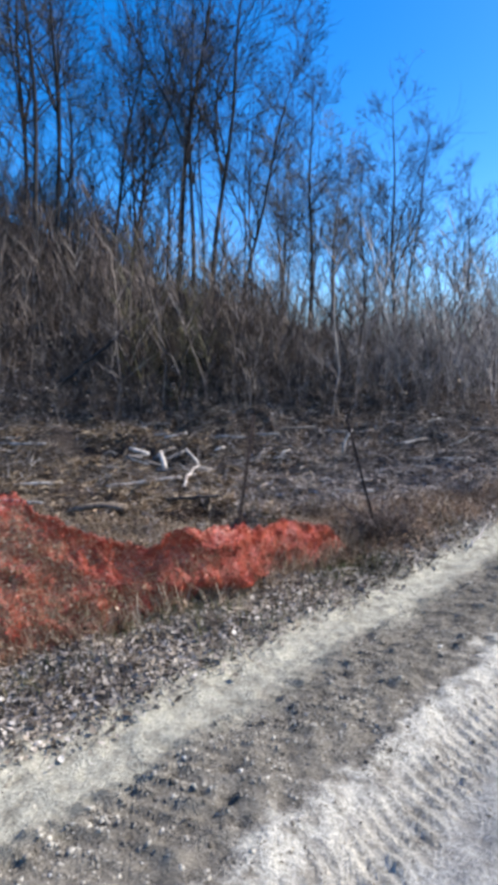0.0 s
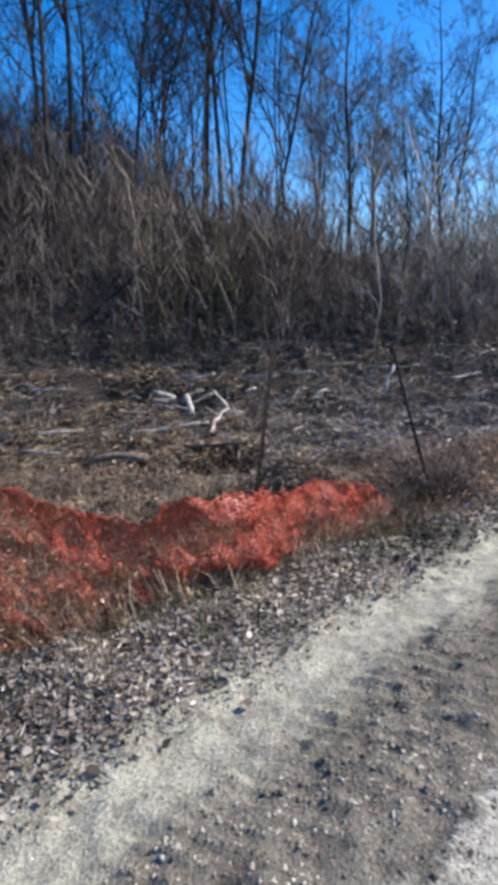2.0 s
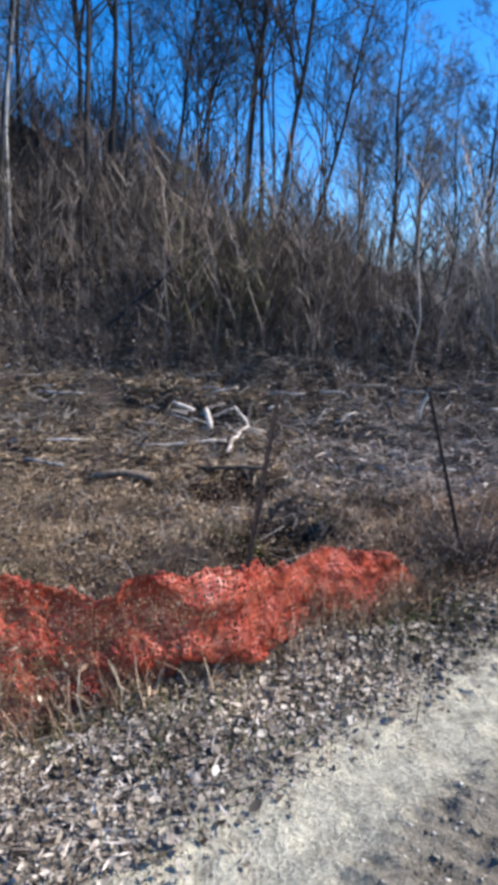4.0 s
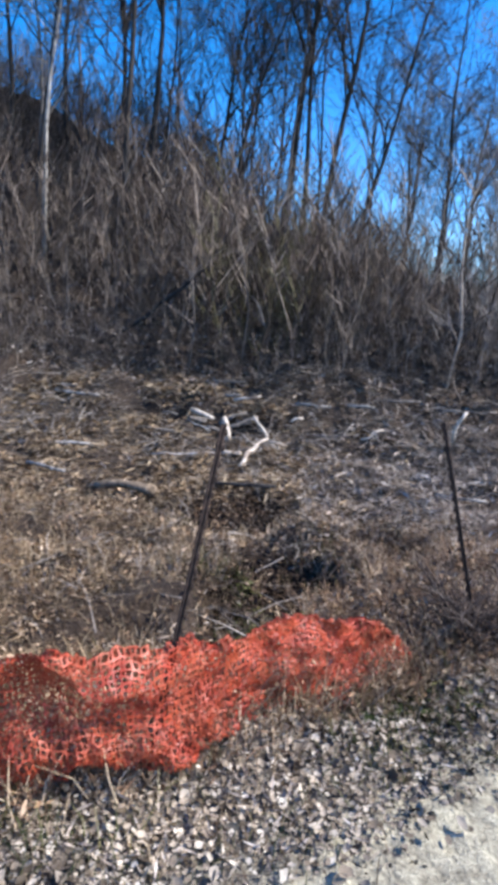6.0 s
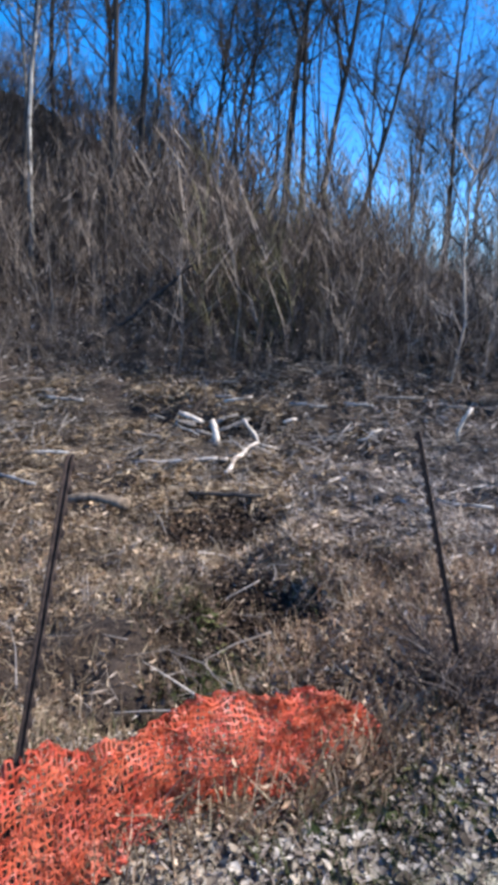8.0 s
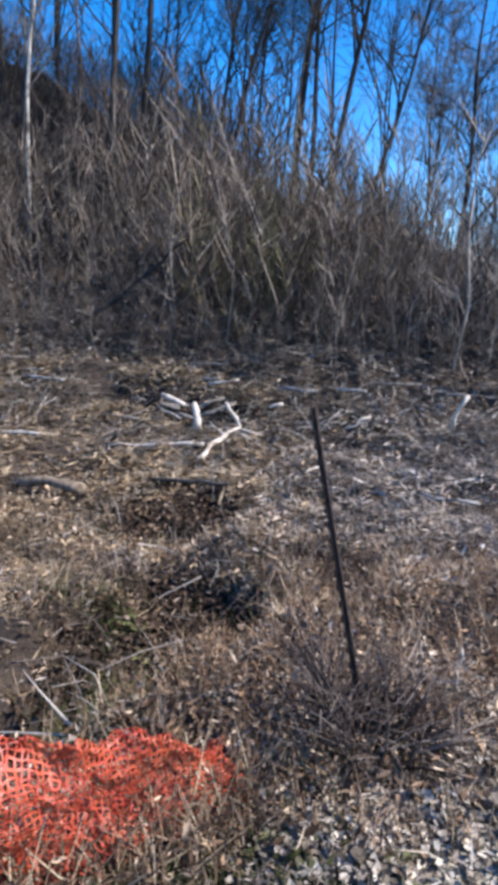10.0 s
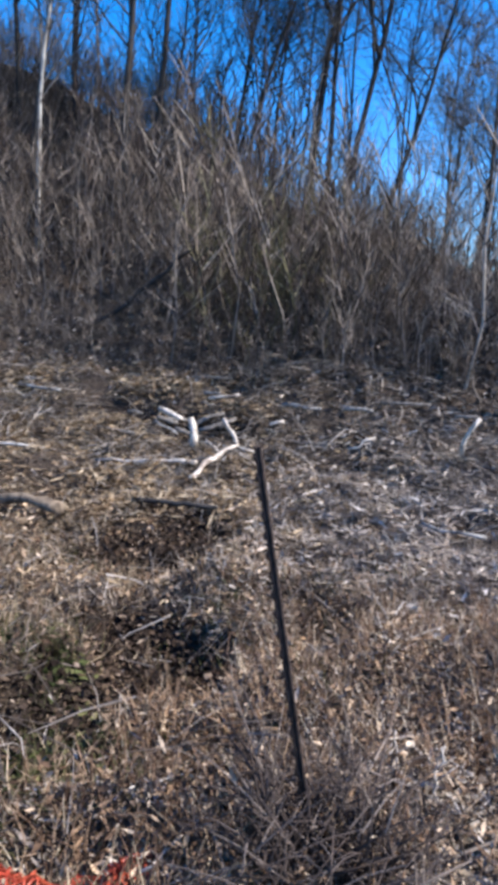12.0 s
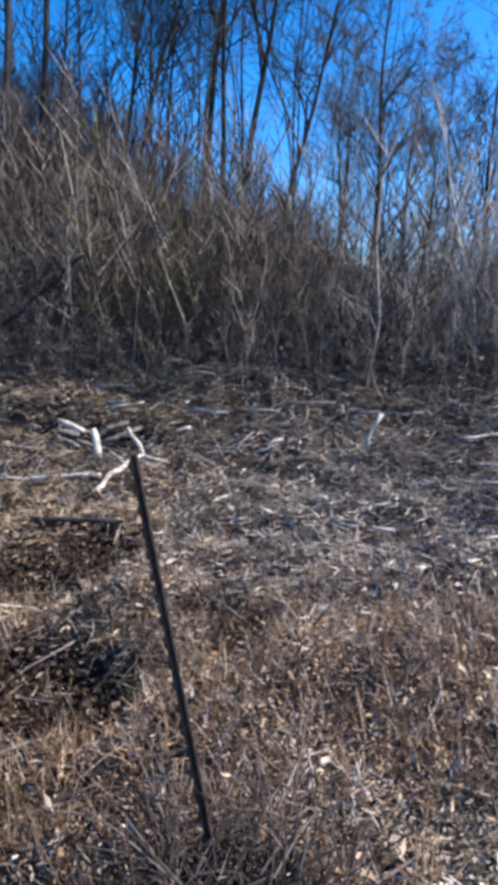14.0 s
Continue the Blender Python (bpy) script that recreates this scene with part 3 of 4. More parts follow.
    p = spots(4200, -3, 0.85, 2.5, 5.2, lambda x, y: np.maximum(fore(x, y), thru(x, y)))
    p[:, 2] += rng.uniform(0.02, 0.3, len(p)) * rng.random(len(p))
    scatter("leaf_litter", CURLS, p, turns(len(p), 1.5), flakes(len(p)) * 0.8, MAT["crumbs"], "leaf scraps caught in the orange fence", "leaves")
    lush = lambda x, y: sum(np.exp(-((x - a) ** 2 + (y - b) ** 2) / 0.022) for a, b in ((-0.06, 5.78), (0.08, 5.86), (0.6, 5.72), (-0.39, 6.32), (0.18, 5.52), (1.0, 4.72), (0.72, 4.62)))
    p = spots(1700, -0.8, 1.4, 4.3, 6.7, lush)
    scatter("green_weeds", BLADES + CURLS, p, turns(len(p), 0.9), rng.uniform(0.03, 0.12, len(p)), MAT["green"], "low green weeds in the dark hollow", "weeds")
    grn = lambda x, y: smooth(-2.1, -2.4, across_of(x, y)) * (0.5 * (value_noise(x, y, 0.7, 31) > 0.2) + 0.8 * np.exp(-((across_of(x, y) + 2.74) / 0.16) ** 2) * (value_noise(x, y, 0.35, 33) > 0.0) + 1.6 * np.exp(-(((x - 0.55) / 0.4) ** 2 + ((y - 7.2) / 0.35) ** 2)) + 1.6 * np.exp(-((x + 0.48) ** 2 + (y - 6.27) ** 2) / 0.05) + 2.0 * np.exp(-((x - 0.35) ** 2 + (y - 5.55) ** 2) / 0.06) + 1.5 * np.exp(-((x - 1.0) ** 2 + (y - 6.36) ** 2) / 0.04) + 2.0 * np.exp(-((x - 0.0) ** 2 + (y - 5.5) ** 2) / 0.1) + 1.5 * np.exp(-((x - 0.8) ** 2 + (y - 4.4) ** 2) / 0.05))
    p = spots(5200, -3, 2, 2.6, 8, grn)
    scatter("green_weeds", BLADES, p, turns(len(p), 0.8), rng.uniform(0.05, 0.16, len(p)), MAT["green"], "sparse low green weeds beside the fence", "weeds")
    mess = lambda x, y: past_verge(x, y) * np.clip(1 - hollow(x, y), 0.15, 1) * smooth(4.5, 8, y) * smooth(14.5, 12, y)
    p = spots(9000, -8, 7, 4.5, 14.5, mess)
    p[:, 2] += rng.uniform(0.01, 0.09, len(p))
    R = turns(len(p), 0.2)
    lay = turns(len(p), 0.16, spin=False)
    tip = np.array([[0, 0, 1], [0, 1, 0], [-1, 0, 0]], float)
    scatter("twigs", BLADES, p, lay @ R @ tip, np.stack([rng.uniform(0.2, 0.6, len(p)), rng.uniform(0.2, 0.6, len(p)), rng.uniform(0.15, 0.8, len(p))], -1) * 0.8, MAT["twig"],
            "grey dead twigs strewn over the cleared ground", "twigs")
    # brash along the foot of the bank
    brash = lambda x, y: smooth(9.8, 11.6, y) * smooth(14.8, 13.4, y) * np.clip(0.45 + 2.4 * value_noise(x, y, 0.9, 27), 0, 1)
    p = spots(3600, -8, 7, 9.8, 14.8, brash)
    p[:, 2] += rng.uniform(0.02, 0.18, len(p))
    k = rng.uniform(0.4, 1.1, len(p))
    scatter("twigs", BLADES, p, turns(len(p), 0.4, spin=False) @ turns(len(p), 0.2) @ tip, np.stack([k * 0.6, k * 0.6, k * 0.7], -1), MAT["twig"], "grey brash heaped along the foot of the bank", "twigs")


def brush_keep(x, y):
    yy = y - np.clip(x - 5, 0, 400) * 1.15
    return smooth(13.0, 14.6, yy) * (1 - 0.6 * smooth(-2.8, -4.6, x) * smooth(17.5, 16.0, yy)) * (0.45 + np.clip(0.5 + 1.3 * value_noise(x, y, 1.6, 41), 0, 1))


def tall_saplings(meshes, places, tall, wide, label, group):
    """Single saplings that stand out, each an object of its own."""
    for q, h, turn in zip(places, tall, turns(len(places), 0.06)):
        root = tagged(new("sapling"), label, "sapling", group)
        root.matrix_world = Matrix.Translation(q - np.array((0, 0, 0.03))) @ Matrix(turn.tolist()).to_4x4() @ Matrix.Diagonal((h * wide, h * wide, h, 1))
        for name, me in zip(("trunk", "crown"), meshes[int(rng.integers(len(meshes)))]):
            new(name, me).parent = root


def build_stones():
    """The larger stones of the verge, one by one."""
    meshes = [mesh_data("stone", v, f, MAT["stone"]) for v, f in STONES]
    p = spots(90, -2.2, 2.4, 2.4, 5.4, verge)
    for q, w, turn in zip(p, rng.uniform(0.04, 0.085, len(p)), turns(len(p), 0.3)):
        ob = tagged(new("stone", meshes[int(rng.integers(len(meshes)))]), "pale grey angular stone on the leaf-strewn gravel verge", "stone", "stones on the verge")
        ob.matrix_world = Matrix.Translation(q) @ Matrix(turn.tolist()).to_4x4() @ Matrix.Diagonal((w, w, w, 1))


def build_brush():
    p = spots(3900, -14, 12, 13, 22.5, brush_keep)
    h = rng.uniform(1.2, 3.4, len(p)) * (0.8 + 0.5 * (rng.random(len(p)) < 0.2))
    h = h * (1 - (0.62 - 0.32 * smooth(-2.0, -5.5, p[:, 0]) + 0.12 * smooth(1.0, 3.0, p[:, 0])) * smooth(16.5, 20.0, p[:, 1] - np.clip(p[:, 0] - 5, 0, 400) * 1.15))
    g = rng.uniform(0.8, 1.5, len(p))
    size = np.stack([h * g, h * g, h], -1)
    pick = rng.random(len(p))
    # more of the haze-lightened bark towards the right
    right = pick < smooth(0.5, 4.5, p[:, 0])
    olive = ~right & (pick < 0.75 * np.exp(-((p[:, 0] + 1.6) / 1.1) ** 2) * smooth(17.0, 15.5, p[:, 1]))
    for sel, mat, label in ((~right & ~olive, "brush", "dense bare grey-brown saplings on the steep bank"), (right, "hazebrush", "dense bare saplings on the lower bank, coloured pale grey for haze"), (olive, "olivebrush", "olive-tinged bare saplings on the steep bank")):
        scatter("brush", SAPLINGS, p[sel], turns(int(sel.sum()), 0.12), size[sel], MAT[mat], label, "brush")
    p = spots(320, -13, -3.5, 17.5, 22.5)
    h = rng.uniform(0.9, 2.4, len(p))
    scatter("brush", SAPLINGS, p, turns(len(p), 0.12), np.stack([h * 1.5, h * 1.5, h], -1), MAT["brush"], "bare bushy saplings along the crest of the bank", "brush")
    # the stem is the first 15 corners and 24 faces of a sapling
    meshes = [(mesh_data("trunk", v[:15], f[:24], MAT["darktwig"]), mesh_data("crown", v[15:], f[24:] - 15, MAT["darktwig"])) for v, f in SAPLINGS]
    p = spots(40, -9, -0.5, 19.5, 23.0)
    tall_saplings(meshes, p, rng.uniform(2.6, 5.5, len(p)) * (1 - 0.4 * smooth(-4, 0, p[:, 0])), 1.3, "tall thin dark bare sapling along the crest", "saplings along the crest")
    p = spots(120, -14, 3, 13.6, 19.0, brush_keep)
    tall_saplings(meshes, p, rng.uniform(2.4, 4.6, len(p)) * (1 - 0.4 * smooth(-4, 1, p[:, 0])), 1.25, "tall dark bare sapling among the brush", "saplings among the brush")
    low = lambda x, y: smooth(12.6, 13.6, y) * smooth(15.6, 14.2, y)
    p = spots(900, -13, 9, 12.4, 15.8, low)
    h = rng.uniform(0.4, 1.3, len(p))
    scatter("brush", SAPLINGS, p, turns(len(p), 0.4), np.stack([h * 1.6, h * 1.6, h], -1), MAT["brush"], "low bare scrub along the foot of the bank", "brush")


# ---------------------------------------------------------------- trees
def grow(V, F, p, d, L, r, level, rnd):
    """A limb that bends upward and forks into finer ones."""
    n = 4 if level < 2 else (3 if level == 2 else 2)
    pts, radii = [p.copy()], [r]
    q = p.copy()
    for i in range(1, n + 1):
        d = (d + Vector((rnd.gauss(0, 0.2), rnd.gauss(0, 0.2), 0.06 + rnd.gauss(0, 0.12)))).normalized()
        q = q + d * (L / n)
        pts.append(q.copy())
        radii.append(max(r * (1 - 0.8 * i / n), 0.004))
    tube(V, F, pts, radii, 4 if level == 0 else 3)
    if level >= 3:
        return
    for _ in range((7, 8, 7)[level]):
        f = rnd.uniform(0.2, 1.0)
        k = min(int(f * n), n - 1)
        s = pts[k].lerp(pts[k + 1], f * n - k)
        a = d.orthogonal().normalized()
        a.rotate(Matrix.Rotation(rnd.uniform(0, 6.28), 3, d))
        nd = (d * rnd.uniform(0.5, 0.9) + a * rnd.uniform(0.6, 1.1) + Vector((0, 0, 0.22))).normalized()
        grow(V, F, s, nd, L * rnd.uniform(0.38, 0.62) * (1.1 - 0.4 * f), max(r * (1 - 0.8 * f) * 0.55, 0.007), level + 1, rnd)


def bare_tree(name, x, y, top, tall, radius, seed, bark, label, spread=0.28, first=0.3, limbs=22, sink=0.15, group="bare trees on the bank"):
    """A leafless tree: root on the ground at x, y; top is how far its tip leans in x and y."""
    rnd = random.Random(seed)
    radius = radius * 0.8
    z0 = float(height(x, y)) - sink
    root = tagged(new(name), label, "tree", group)
    root.location = (x, y, z0)
    V, F = [], []
    n = 10
    pts = []
    for i in range(n + 1):
        q = i / n
        w = 0.035 * tall * q * (1 - q)
        pts.append(Vector((top[0] * q ** 1.2 + w * math.sin(q * 9 + seed), top[1] * q + w * math.cos(q * 8 + seed), tall * q)))
    radii = [radius * (1.25 if i == 0 else 1.0) * (1 - 0.88 * (i / n) ** 0.9) for i in range(n + 1)]
    tube(V, F, pts, radii, 8)
    mesh_object("trunk", V, tris(F), bark, root, True)
    V, F = [], []
    for k in range(limbs):
        q = first + (1 - first) * (k + rnd.random()) / limbs
        i = min(int(q * n), n - 1)
        p = pts[i].lerp(pts[i + 1], q * n - i)
        a = rnd.uniform(0, 6.28)
        up = rnd.uniform(0.45, 1.3)
        d = Vector((math.cos(a), math.sin(a), up)).normalized()
        L = tall * 1.15 * spread * rnd.uniform(0.6, 1.1) * (1.15 - 0.65 * q)
        thick = max(radius * (1 - 0.88 * q) * 0.5, 0.012)
        if k < 3 and seed % 3:                        # a second leader forks off low down
            d = Vector((math.cos(a) * 0.3, math.sin(a) * 0.3, 1)).normalized()
            L, thick = tall * rnd.uniform(0.4, 0.55), radius * (1 - 0.88 * q) * 0.75
        grow(V, F, p, d, L, thick, 1, rnd)
    mesh_object("crown", V, tris(F), bark, root)
    return root


def build_trees():
    d, g, p = MAT["bark"], MAT["greybark"], MAT["palebark"]
    dark, grey = "dark bare deciduous tree on the steep bank", "slender grey bare tree on the steep bank"
    # one tree built as two: pale trunk for its sunlit side, dark for its shaded
    bare_tree("bare_tree", -7.8, 16.5, (0.95, 0.2), 12, 0.08, 33, p, "pale slender bare trunk at the foot of the bank, a tree's sunlit side", 0.2, 0.45)
    bare_tree("bare_tree", -8.03, 16.65, (1.0, 0.2), 12.5, 0.1, 3, d, "dark bare trunk added as the shaded side of the pale one", 0.22, 0.4)
    bare_tree("bare_tree", -5.75, 17.0, (-0.2, 0.3), 12.5, 0.12, 3, d, dark, 0.24, 0.35)
    bare_tree("bare_tree", -5.65, 18.3, (0.3, 0.0), 13, 0.12, 4, d, dark, 0.24, 0.35)
    bare_tree("bare_tree", -6.75, 18.6, (0.4, 0.0), 12, 0.11, 5, d, dark, 0.24, 0.35)
    bare_tree("bare_tree", -4.6, 20.5, (1.6, 0.0), 8, 0.09, 6, d, "dark bare tree leaning on the steep bank", 0.34, 0.25)
    bare_tree("bare_tree", -3.9, 19.0, (2.3, 0.3), 8.5, 0.08, 7, d, "dark bare tree leaning on the steep bank", 0.3, 0.25)
    bare_tree("bare_tree", -2.45, 21.0, (1.9, 0.0), 14, 0.13, 8, d, "tall dark bare tree leaning on the ridge", 0.26, 0.3)
    bare_tree("bare_tree", -2.3, 20.6, (0.35, 0.0), 10, 0.07, 9, g, grey, 0.22, 0.3)
    bare_tree("bare_tree", -1.25, 20.4, (1.6, 0.0), 12.5, 0.12, 10, d, "tall dark bare tree leaning on the ridge", 0.26, 0.3)
    bare_tree("bare_tree", -0.3, 20.4, (2.4, 0.3), 9.5, 0.09, 11, d, "dark bare tree leaning on the ridge", 0.3, 0.25)
    bare_tree("bare_tree", 2.3, 23.0, (0.1, 0.0), 9.5, 0.11, 12, d, "dark bare tree on the ridge", 0.26, 0.2)
    bare_tree("bare_tree", 3.2, 24.0, (0.4, 0.0), 7.5, 0.09, 13, g, "slender grey bare tree on the ridge", 0.3, 0.2)
    bare_tree("bare_tree", 6.3, 26.5, (-0.2, 0.0), 10.5, 0.12, 14, d, "dark bare tree on the far ridge", 0.26, 0.2)
    bare_tree("bare_tree", 6.6, 26.2, (1.0, 0.0), 9.2, 0.10, 15, d, "dark bare tree on the far ridge", 0.28, 0.2)
    bare_tree("bare_tree", 9.4, 26.4, (0.0, 0.0), 7.5, 0.09, 16, d, "dark bare tree on the far ridge", 0.3, 0.2)
    rnd = random.Random(5)
    kinds = [bare_tree("bare_tree", -9.0, 20.0, (0.4, 0), 11, 0.1, 21, d, dark, 0.25, 0.3), bare_tree("bare_tree", -8.3, 17.5, (-0.3, 0), 9, 0.08, 22, g, grey, 0.25, 0.3),
             bare_tree("bare_tree", 1.3, 24.5, (0.3, 0), 7, 0.07, 23, g, grey, 0.3, 0.2), bare_tree("bare_tree", 4.8, 25.5, (-0.2, 0), 7.5, 0.08, 24, d, dark, 0.3, 0.2)]
    pole = bare_tree("bare_tree", -3.0, 22.4, (0.5, 0), 10.5, 0.055, 25, d, "slender dark bare tree on the ridge", 0.24, 0.12, limbs=9)
    for k in range(6):
        x, y = rnd.uniform(-9.5, 3.0), rnd.uniform(19.5, 24.5)
        copy_thing(pole, pose(x, y, float(height(x, y)) - 0.15, 0, 0, rnd.uniform(0, 360)) @ Matrix.Scale(rnd.uniform(0.75, 1.15), 4))
    for k in range(11):
        if k < 6:
            x, y, o = rnd.uniform(-12, -1.5), rnd.uniform(18.5, 23), rnd.choice(kinds[:2])
        else:
            x, y, o = rnd.uniform(1.2, 14), rnd.uniform(24, 33), rnd.choice(kinds[2:])
        copy_thing(o, pose(x, y, float(height(x, y)) - 0.15, 0, 0, rnd.uniform(0, 360)) @ Matrix.Scale(rnd.uniform(0.7, 1.1), 4))


# ---------------------------------------------------------------- things near the track
def branch(name, pts, r0, r1, mat, label, category="branch", group="", sides=7, wob=0.028, side=()):
    """A fallen or cut branch through pts, with its cut stubs as parts."""
    rnd = random.Random(len(label) * 7 + int(pts[0][0] * 100))
    pts = [(a, b, max(c, float(height(a, b)) + 0.05)) for a, b, c in pts]
    fine = []
    for a, b in zip(pts[:-1], pts[1:]):
        for k in range(3):
            q = Vector(a).lerp(Vector(b), k / 3)
            fine.append(q + Vector((rnd.gauss(0, wob), rnd.gauss(0, wob), rnd.gauss(0, wob * 0.5))) if k else q)
    fine.append(Vector(pts[-1]))
    n = len(fine)
    V, F = [], []
    tube(V, F, fine, [(r0 + (r1 - r0) * i / (n - 1)) * rnd.uniform(0.78, 1.22) for i in range(n)], sides)
    root = tagged(mesh_object(name, V, tris(F), mat, None, True), label, category, group)
    for a, b, r in side:
        V, F = [], []
        tube(V, F, [Vector(a), Vector(a).lerp(Vector(b), 0.5), Vector(b)], [r, r * 0.8, r * 0.5], 5)
        mesh_object("side_branch", V, tris(F), mat, root, True)
    return root


def box(V, F, x0, x1, y0, y1, z0, z1, chamfer=0.0):
    b = len(V)
    c = chamfer
    for z, k in ((z0, c), (z0 + c, 0), (z1 - c, 0), (z1, c)):
        V += [(x0 + k, y0 + k, z), (x1 - k, y0 + k, z), (x1 - k, y1 - k, z), (x0 + k, y1 - k, z)]
    F += [(b, b + 3, b + 2, b + 1), (b + 12, b + 13, b + 14, b + 15)]
    for r in range(3):
        for k in range(4):
            p, q = b + 4 * r + k, b + 4 * r + (k + 1) % 4
            F.append((p, q, q + 4, p + 4))


def fence_post(base, tip, label):
    """A studded steel post: flange, web and a row of studs down its face."""
    b, t = Vector(base), Vector(tip)
    tall = (t - b).length
    root = tagged(new("fence_post"), label, "post", "fence posts")
    root.matrix_world = Matrix.Translation(b) @ (t - b).to_track_quat("Z", "Y").to_matrix().to_4x4()
    V, F = [], []
    rnd = random.Random(int(base[0] * 100))
    box(V, F, -0.0088, 0.0088, -0.002, 0.003, 0, tall, 0.0012)
    mesh_object("flange", V, F, MAT["stake"], root)
    V, F = [], []
    box(V, F, -0.002, 0.002, 0.003, 0.017, 0, tall - 0.004, 0.0005)
    mesh_object("web", V, F, MAT["stake"], root)
    V, F = [], []
    box(V, F, -0.0102, 0.0102, -0.009, -0.002, -0.011, 0.011, 0.003)
    stud = mesh_object("stud", V, F, MAT["stake"], root)
    stud.location = (0, 0, tall - 0.03)
    z = tall - 0.03 - 0.053
    while z > 0.12:
        o = new("stud", stud.data)
        o.parent, o.location = root, (rnd.uniform(-0.0015, 0.0015), 0, z)
        z -= 0.053
    return root


def build_fence():
    """Sagging orange net: a front face, a crumpled top and slack folded down behind."""
    line = [(-2.9, 2.75), (-1.54, 3.35), (-0.55, 3.72), (-0.25, 3.95), (0.1, 4.23), (0.48, 4.57), (0.85, 4.92)]
    tops = [(-2.9, 0.98), (-1.6, 0.88), (-1.33, 0.8), (-1.1, 0.62), (-0.9, 0.52), (-0.7, 0.46), (-0.58, 0.43), (-0.4, 0.52), (-0.16, 0.51), (0.0, 0.46), (0.17, 0.41), (0.34, 0.38), (0.55, 0.28), (0.66, 0.24), (0.76, 0.14), (0.85, 0.0)]
    px, py = np.array([p[0] for p in line]), np.array([p[1] for p in line])
    arc = np.concatenate([[0], np.cumsum(np.hypot(np.diff(px), np.diff(py)))])
    cell, tall, step = 0.0148, 1.02, 0.0148
    ns, nr = int(arc[-1] / cell), int(tall / step)
    tx, tz = np.array([p[0] for p in tops]), np.array([p[1] for p in tops])

    def at(i, j):
        a = i * cell
        x, y = np.interp(a, arc, px), np.interp(a, arc, py)
        h = max(0.06, float(np.interp(x, tx, tz)) - float(height(x, y)) + 0.03 * float(value_noise(a, 0, 0.33, 51)) + 0.035 * float(value_noise(a, 0, 0.12, 52)))
        l = j * step
        front = h * 1.03
        nx_, ny_ = -0.55, 0.83
        if l <= front:
            w, z = 0.05 * math.sin(l / front * math.pi * 0.5), h * l / front
        else:
            b = l - front
            drop = min(b, h * 0.9)
            w, z = 0.08 + 0.25 * (b - drop) + 0.06 * math.sin(b * 12), h - drop * 0.9
        w -= 0.2 * min(1, l / 0.15) * math.exp(-((x + 0.18) / 0.3) ** 2)          # carried in front of the post
        k = 0.02 + 0.08 * min(l, 0.5)
        w += k * float(value_noise(a, l, 0.28, 53)) * 1.8 + 0.09 * float(value_noise(a, l, 0.1, 54)) + 0.022 * float(value_noise(a, l, 0.05, 57))
        along = 0.05 * float(value_noise(a, l, 0.2, 55))
        z = z + (0.04 * float(value_noise(a, l, 0.16, 56)) + 0.04 * float(value_noise(a, l, 0.05, 58))) * min(1, l * 4)
        X, Y = x + nx_ * w + 0.8 * along, y + ny_ * w + 0.55 * along
        return (X, Y, float(height(X, Y)) + max(z, 0.0) + 0.012)
    grid = np.array([[at(i, j) for j in range(nr + 1)] for i in range(ns + 1)])
    grid = grid + np.random.default_rng(8).normal(0, 0.0046, grid.shape)
    V = list(map(tuple, grid.reshape(-1, 3)))
    F, slack = [], []
    top_row = np.argmax(grid[:, :, 2], 1)
    rnd = random.Random(3)
    for i in range(ns):
        for j in range(nr):
            ids = [i * (nr + 1) + j, (i + 1) * (nr + 1) + j, (i + 1) * (nr + 1) + j + 1, i * (nr + 1) + j + 1]
            c = np.mean([V[k] for k in ids], 0)
            b = len(V)
            f = rnd.uniform(0.8, 0.94) if top_row[i] - j > 7 or j - top_row[i] > 8 else rnd.uniform(0.66, 0.86)
            for k in ids:
                V.append(tuple(c + (np.array(V[k]) - c) * f * rnd.uniform(0.8, 1.15)))
            for k in range(4):
                k2 = (k + 1) % 4
                (F if j < 0.5 * nr else slack).append((ids[k], ids[k2], b + k2, b + k))
    root = new("safety_fence")
    for name, faces in (("net_front", F), ("net_slack", slack)):
        used, inv = np.unique(np.array(faces), return_inverse=True)
        ob = mesh_object(name, np.array(V)[used], inv.reshape(-1, 4), MAT["net"], root)
        so = ob.modifiers.new("thickness", "SOLIDIFY")
        so.thickness, so.use_rim = 0.002, False
    tagged(root, "sagging orange plastic mesh safety fence along the verge", "fence")


def shrub(x, y, tall, wide, stems, seed, mat, label):
    """A low dead shrub: many forked twigs out of one root."""
    rnd = random.Random(seed)
    root = tagged(new("dead_shrub"), label, "shrub")
    root.location = (x, y, float(height(x, y)) - 0.03)
    V, F, V2, F2 = [], [], [], []
    for _ in range(stems):
        a, o = rnd.uniform(0, 6.28), rnd.uniform(0.1, 1.0)
        p = Vector((math.cos(a), math.sin(a), 0)) * wide * 0.3 * rnd.random()
        d = Vector((math.cos(a) * o * wide, math.sin(a) * o * wide, tall * rnd.uniform(0.5, 1.1)))
        m = p + d * 0.5 + Vector((rnd.gauss(0, 0.03), rnd.gauss(0, 0.03), 0.03))
        tube(V, F, [p, m, p + d], [0.006, 0.0045, 0.002], 4)
        for _ in range(9):
            q = p.lerp(p + d, rnd.uniform(0.2, 1))
            e = q + Vector((rnd.gauss(0, 0.1), rnd.gauss(0, 0.1), rnd.uniform(-0.03, 0.14)))
            tube(V2, F2, [q, q.lerp(e, 0.5) + Vector((0, 0, 0.012)), e], [0.0028, 0.002, 0.001], 3)
    mesh_object("stem", V, tris(F), mat, root)
    mesh_object("twig_mass", V2, tris(F2), mat, root)
    return root


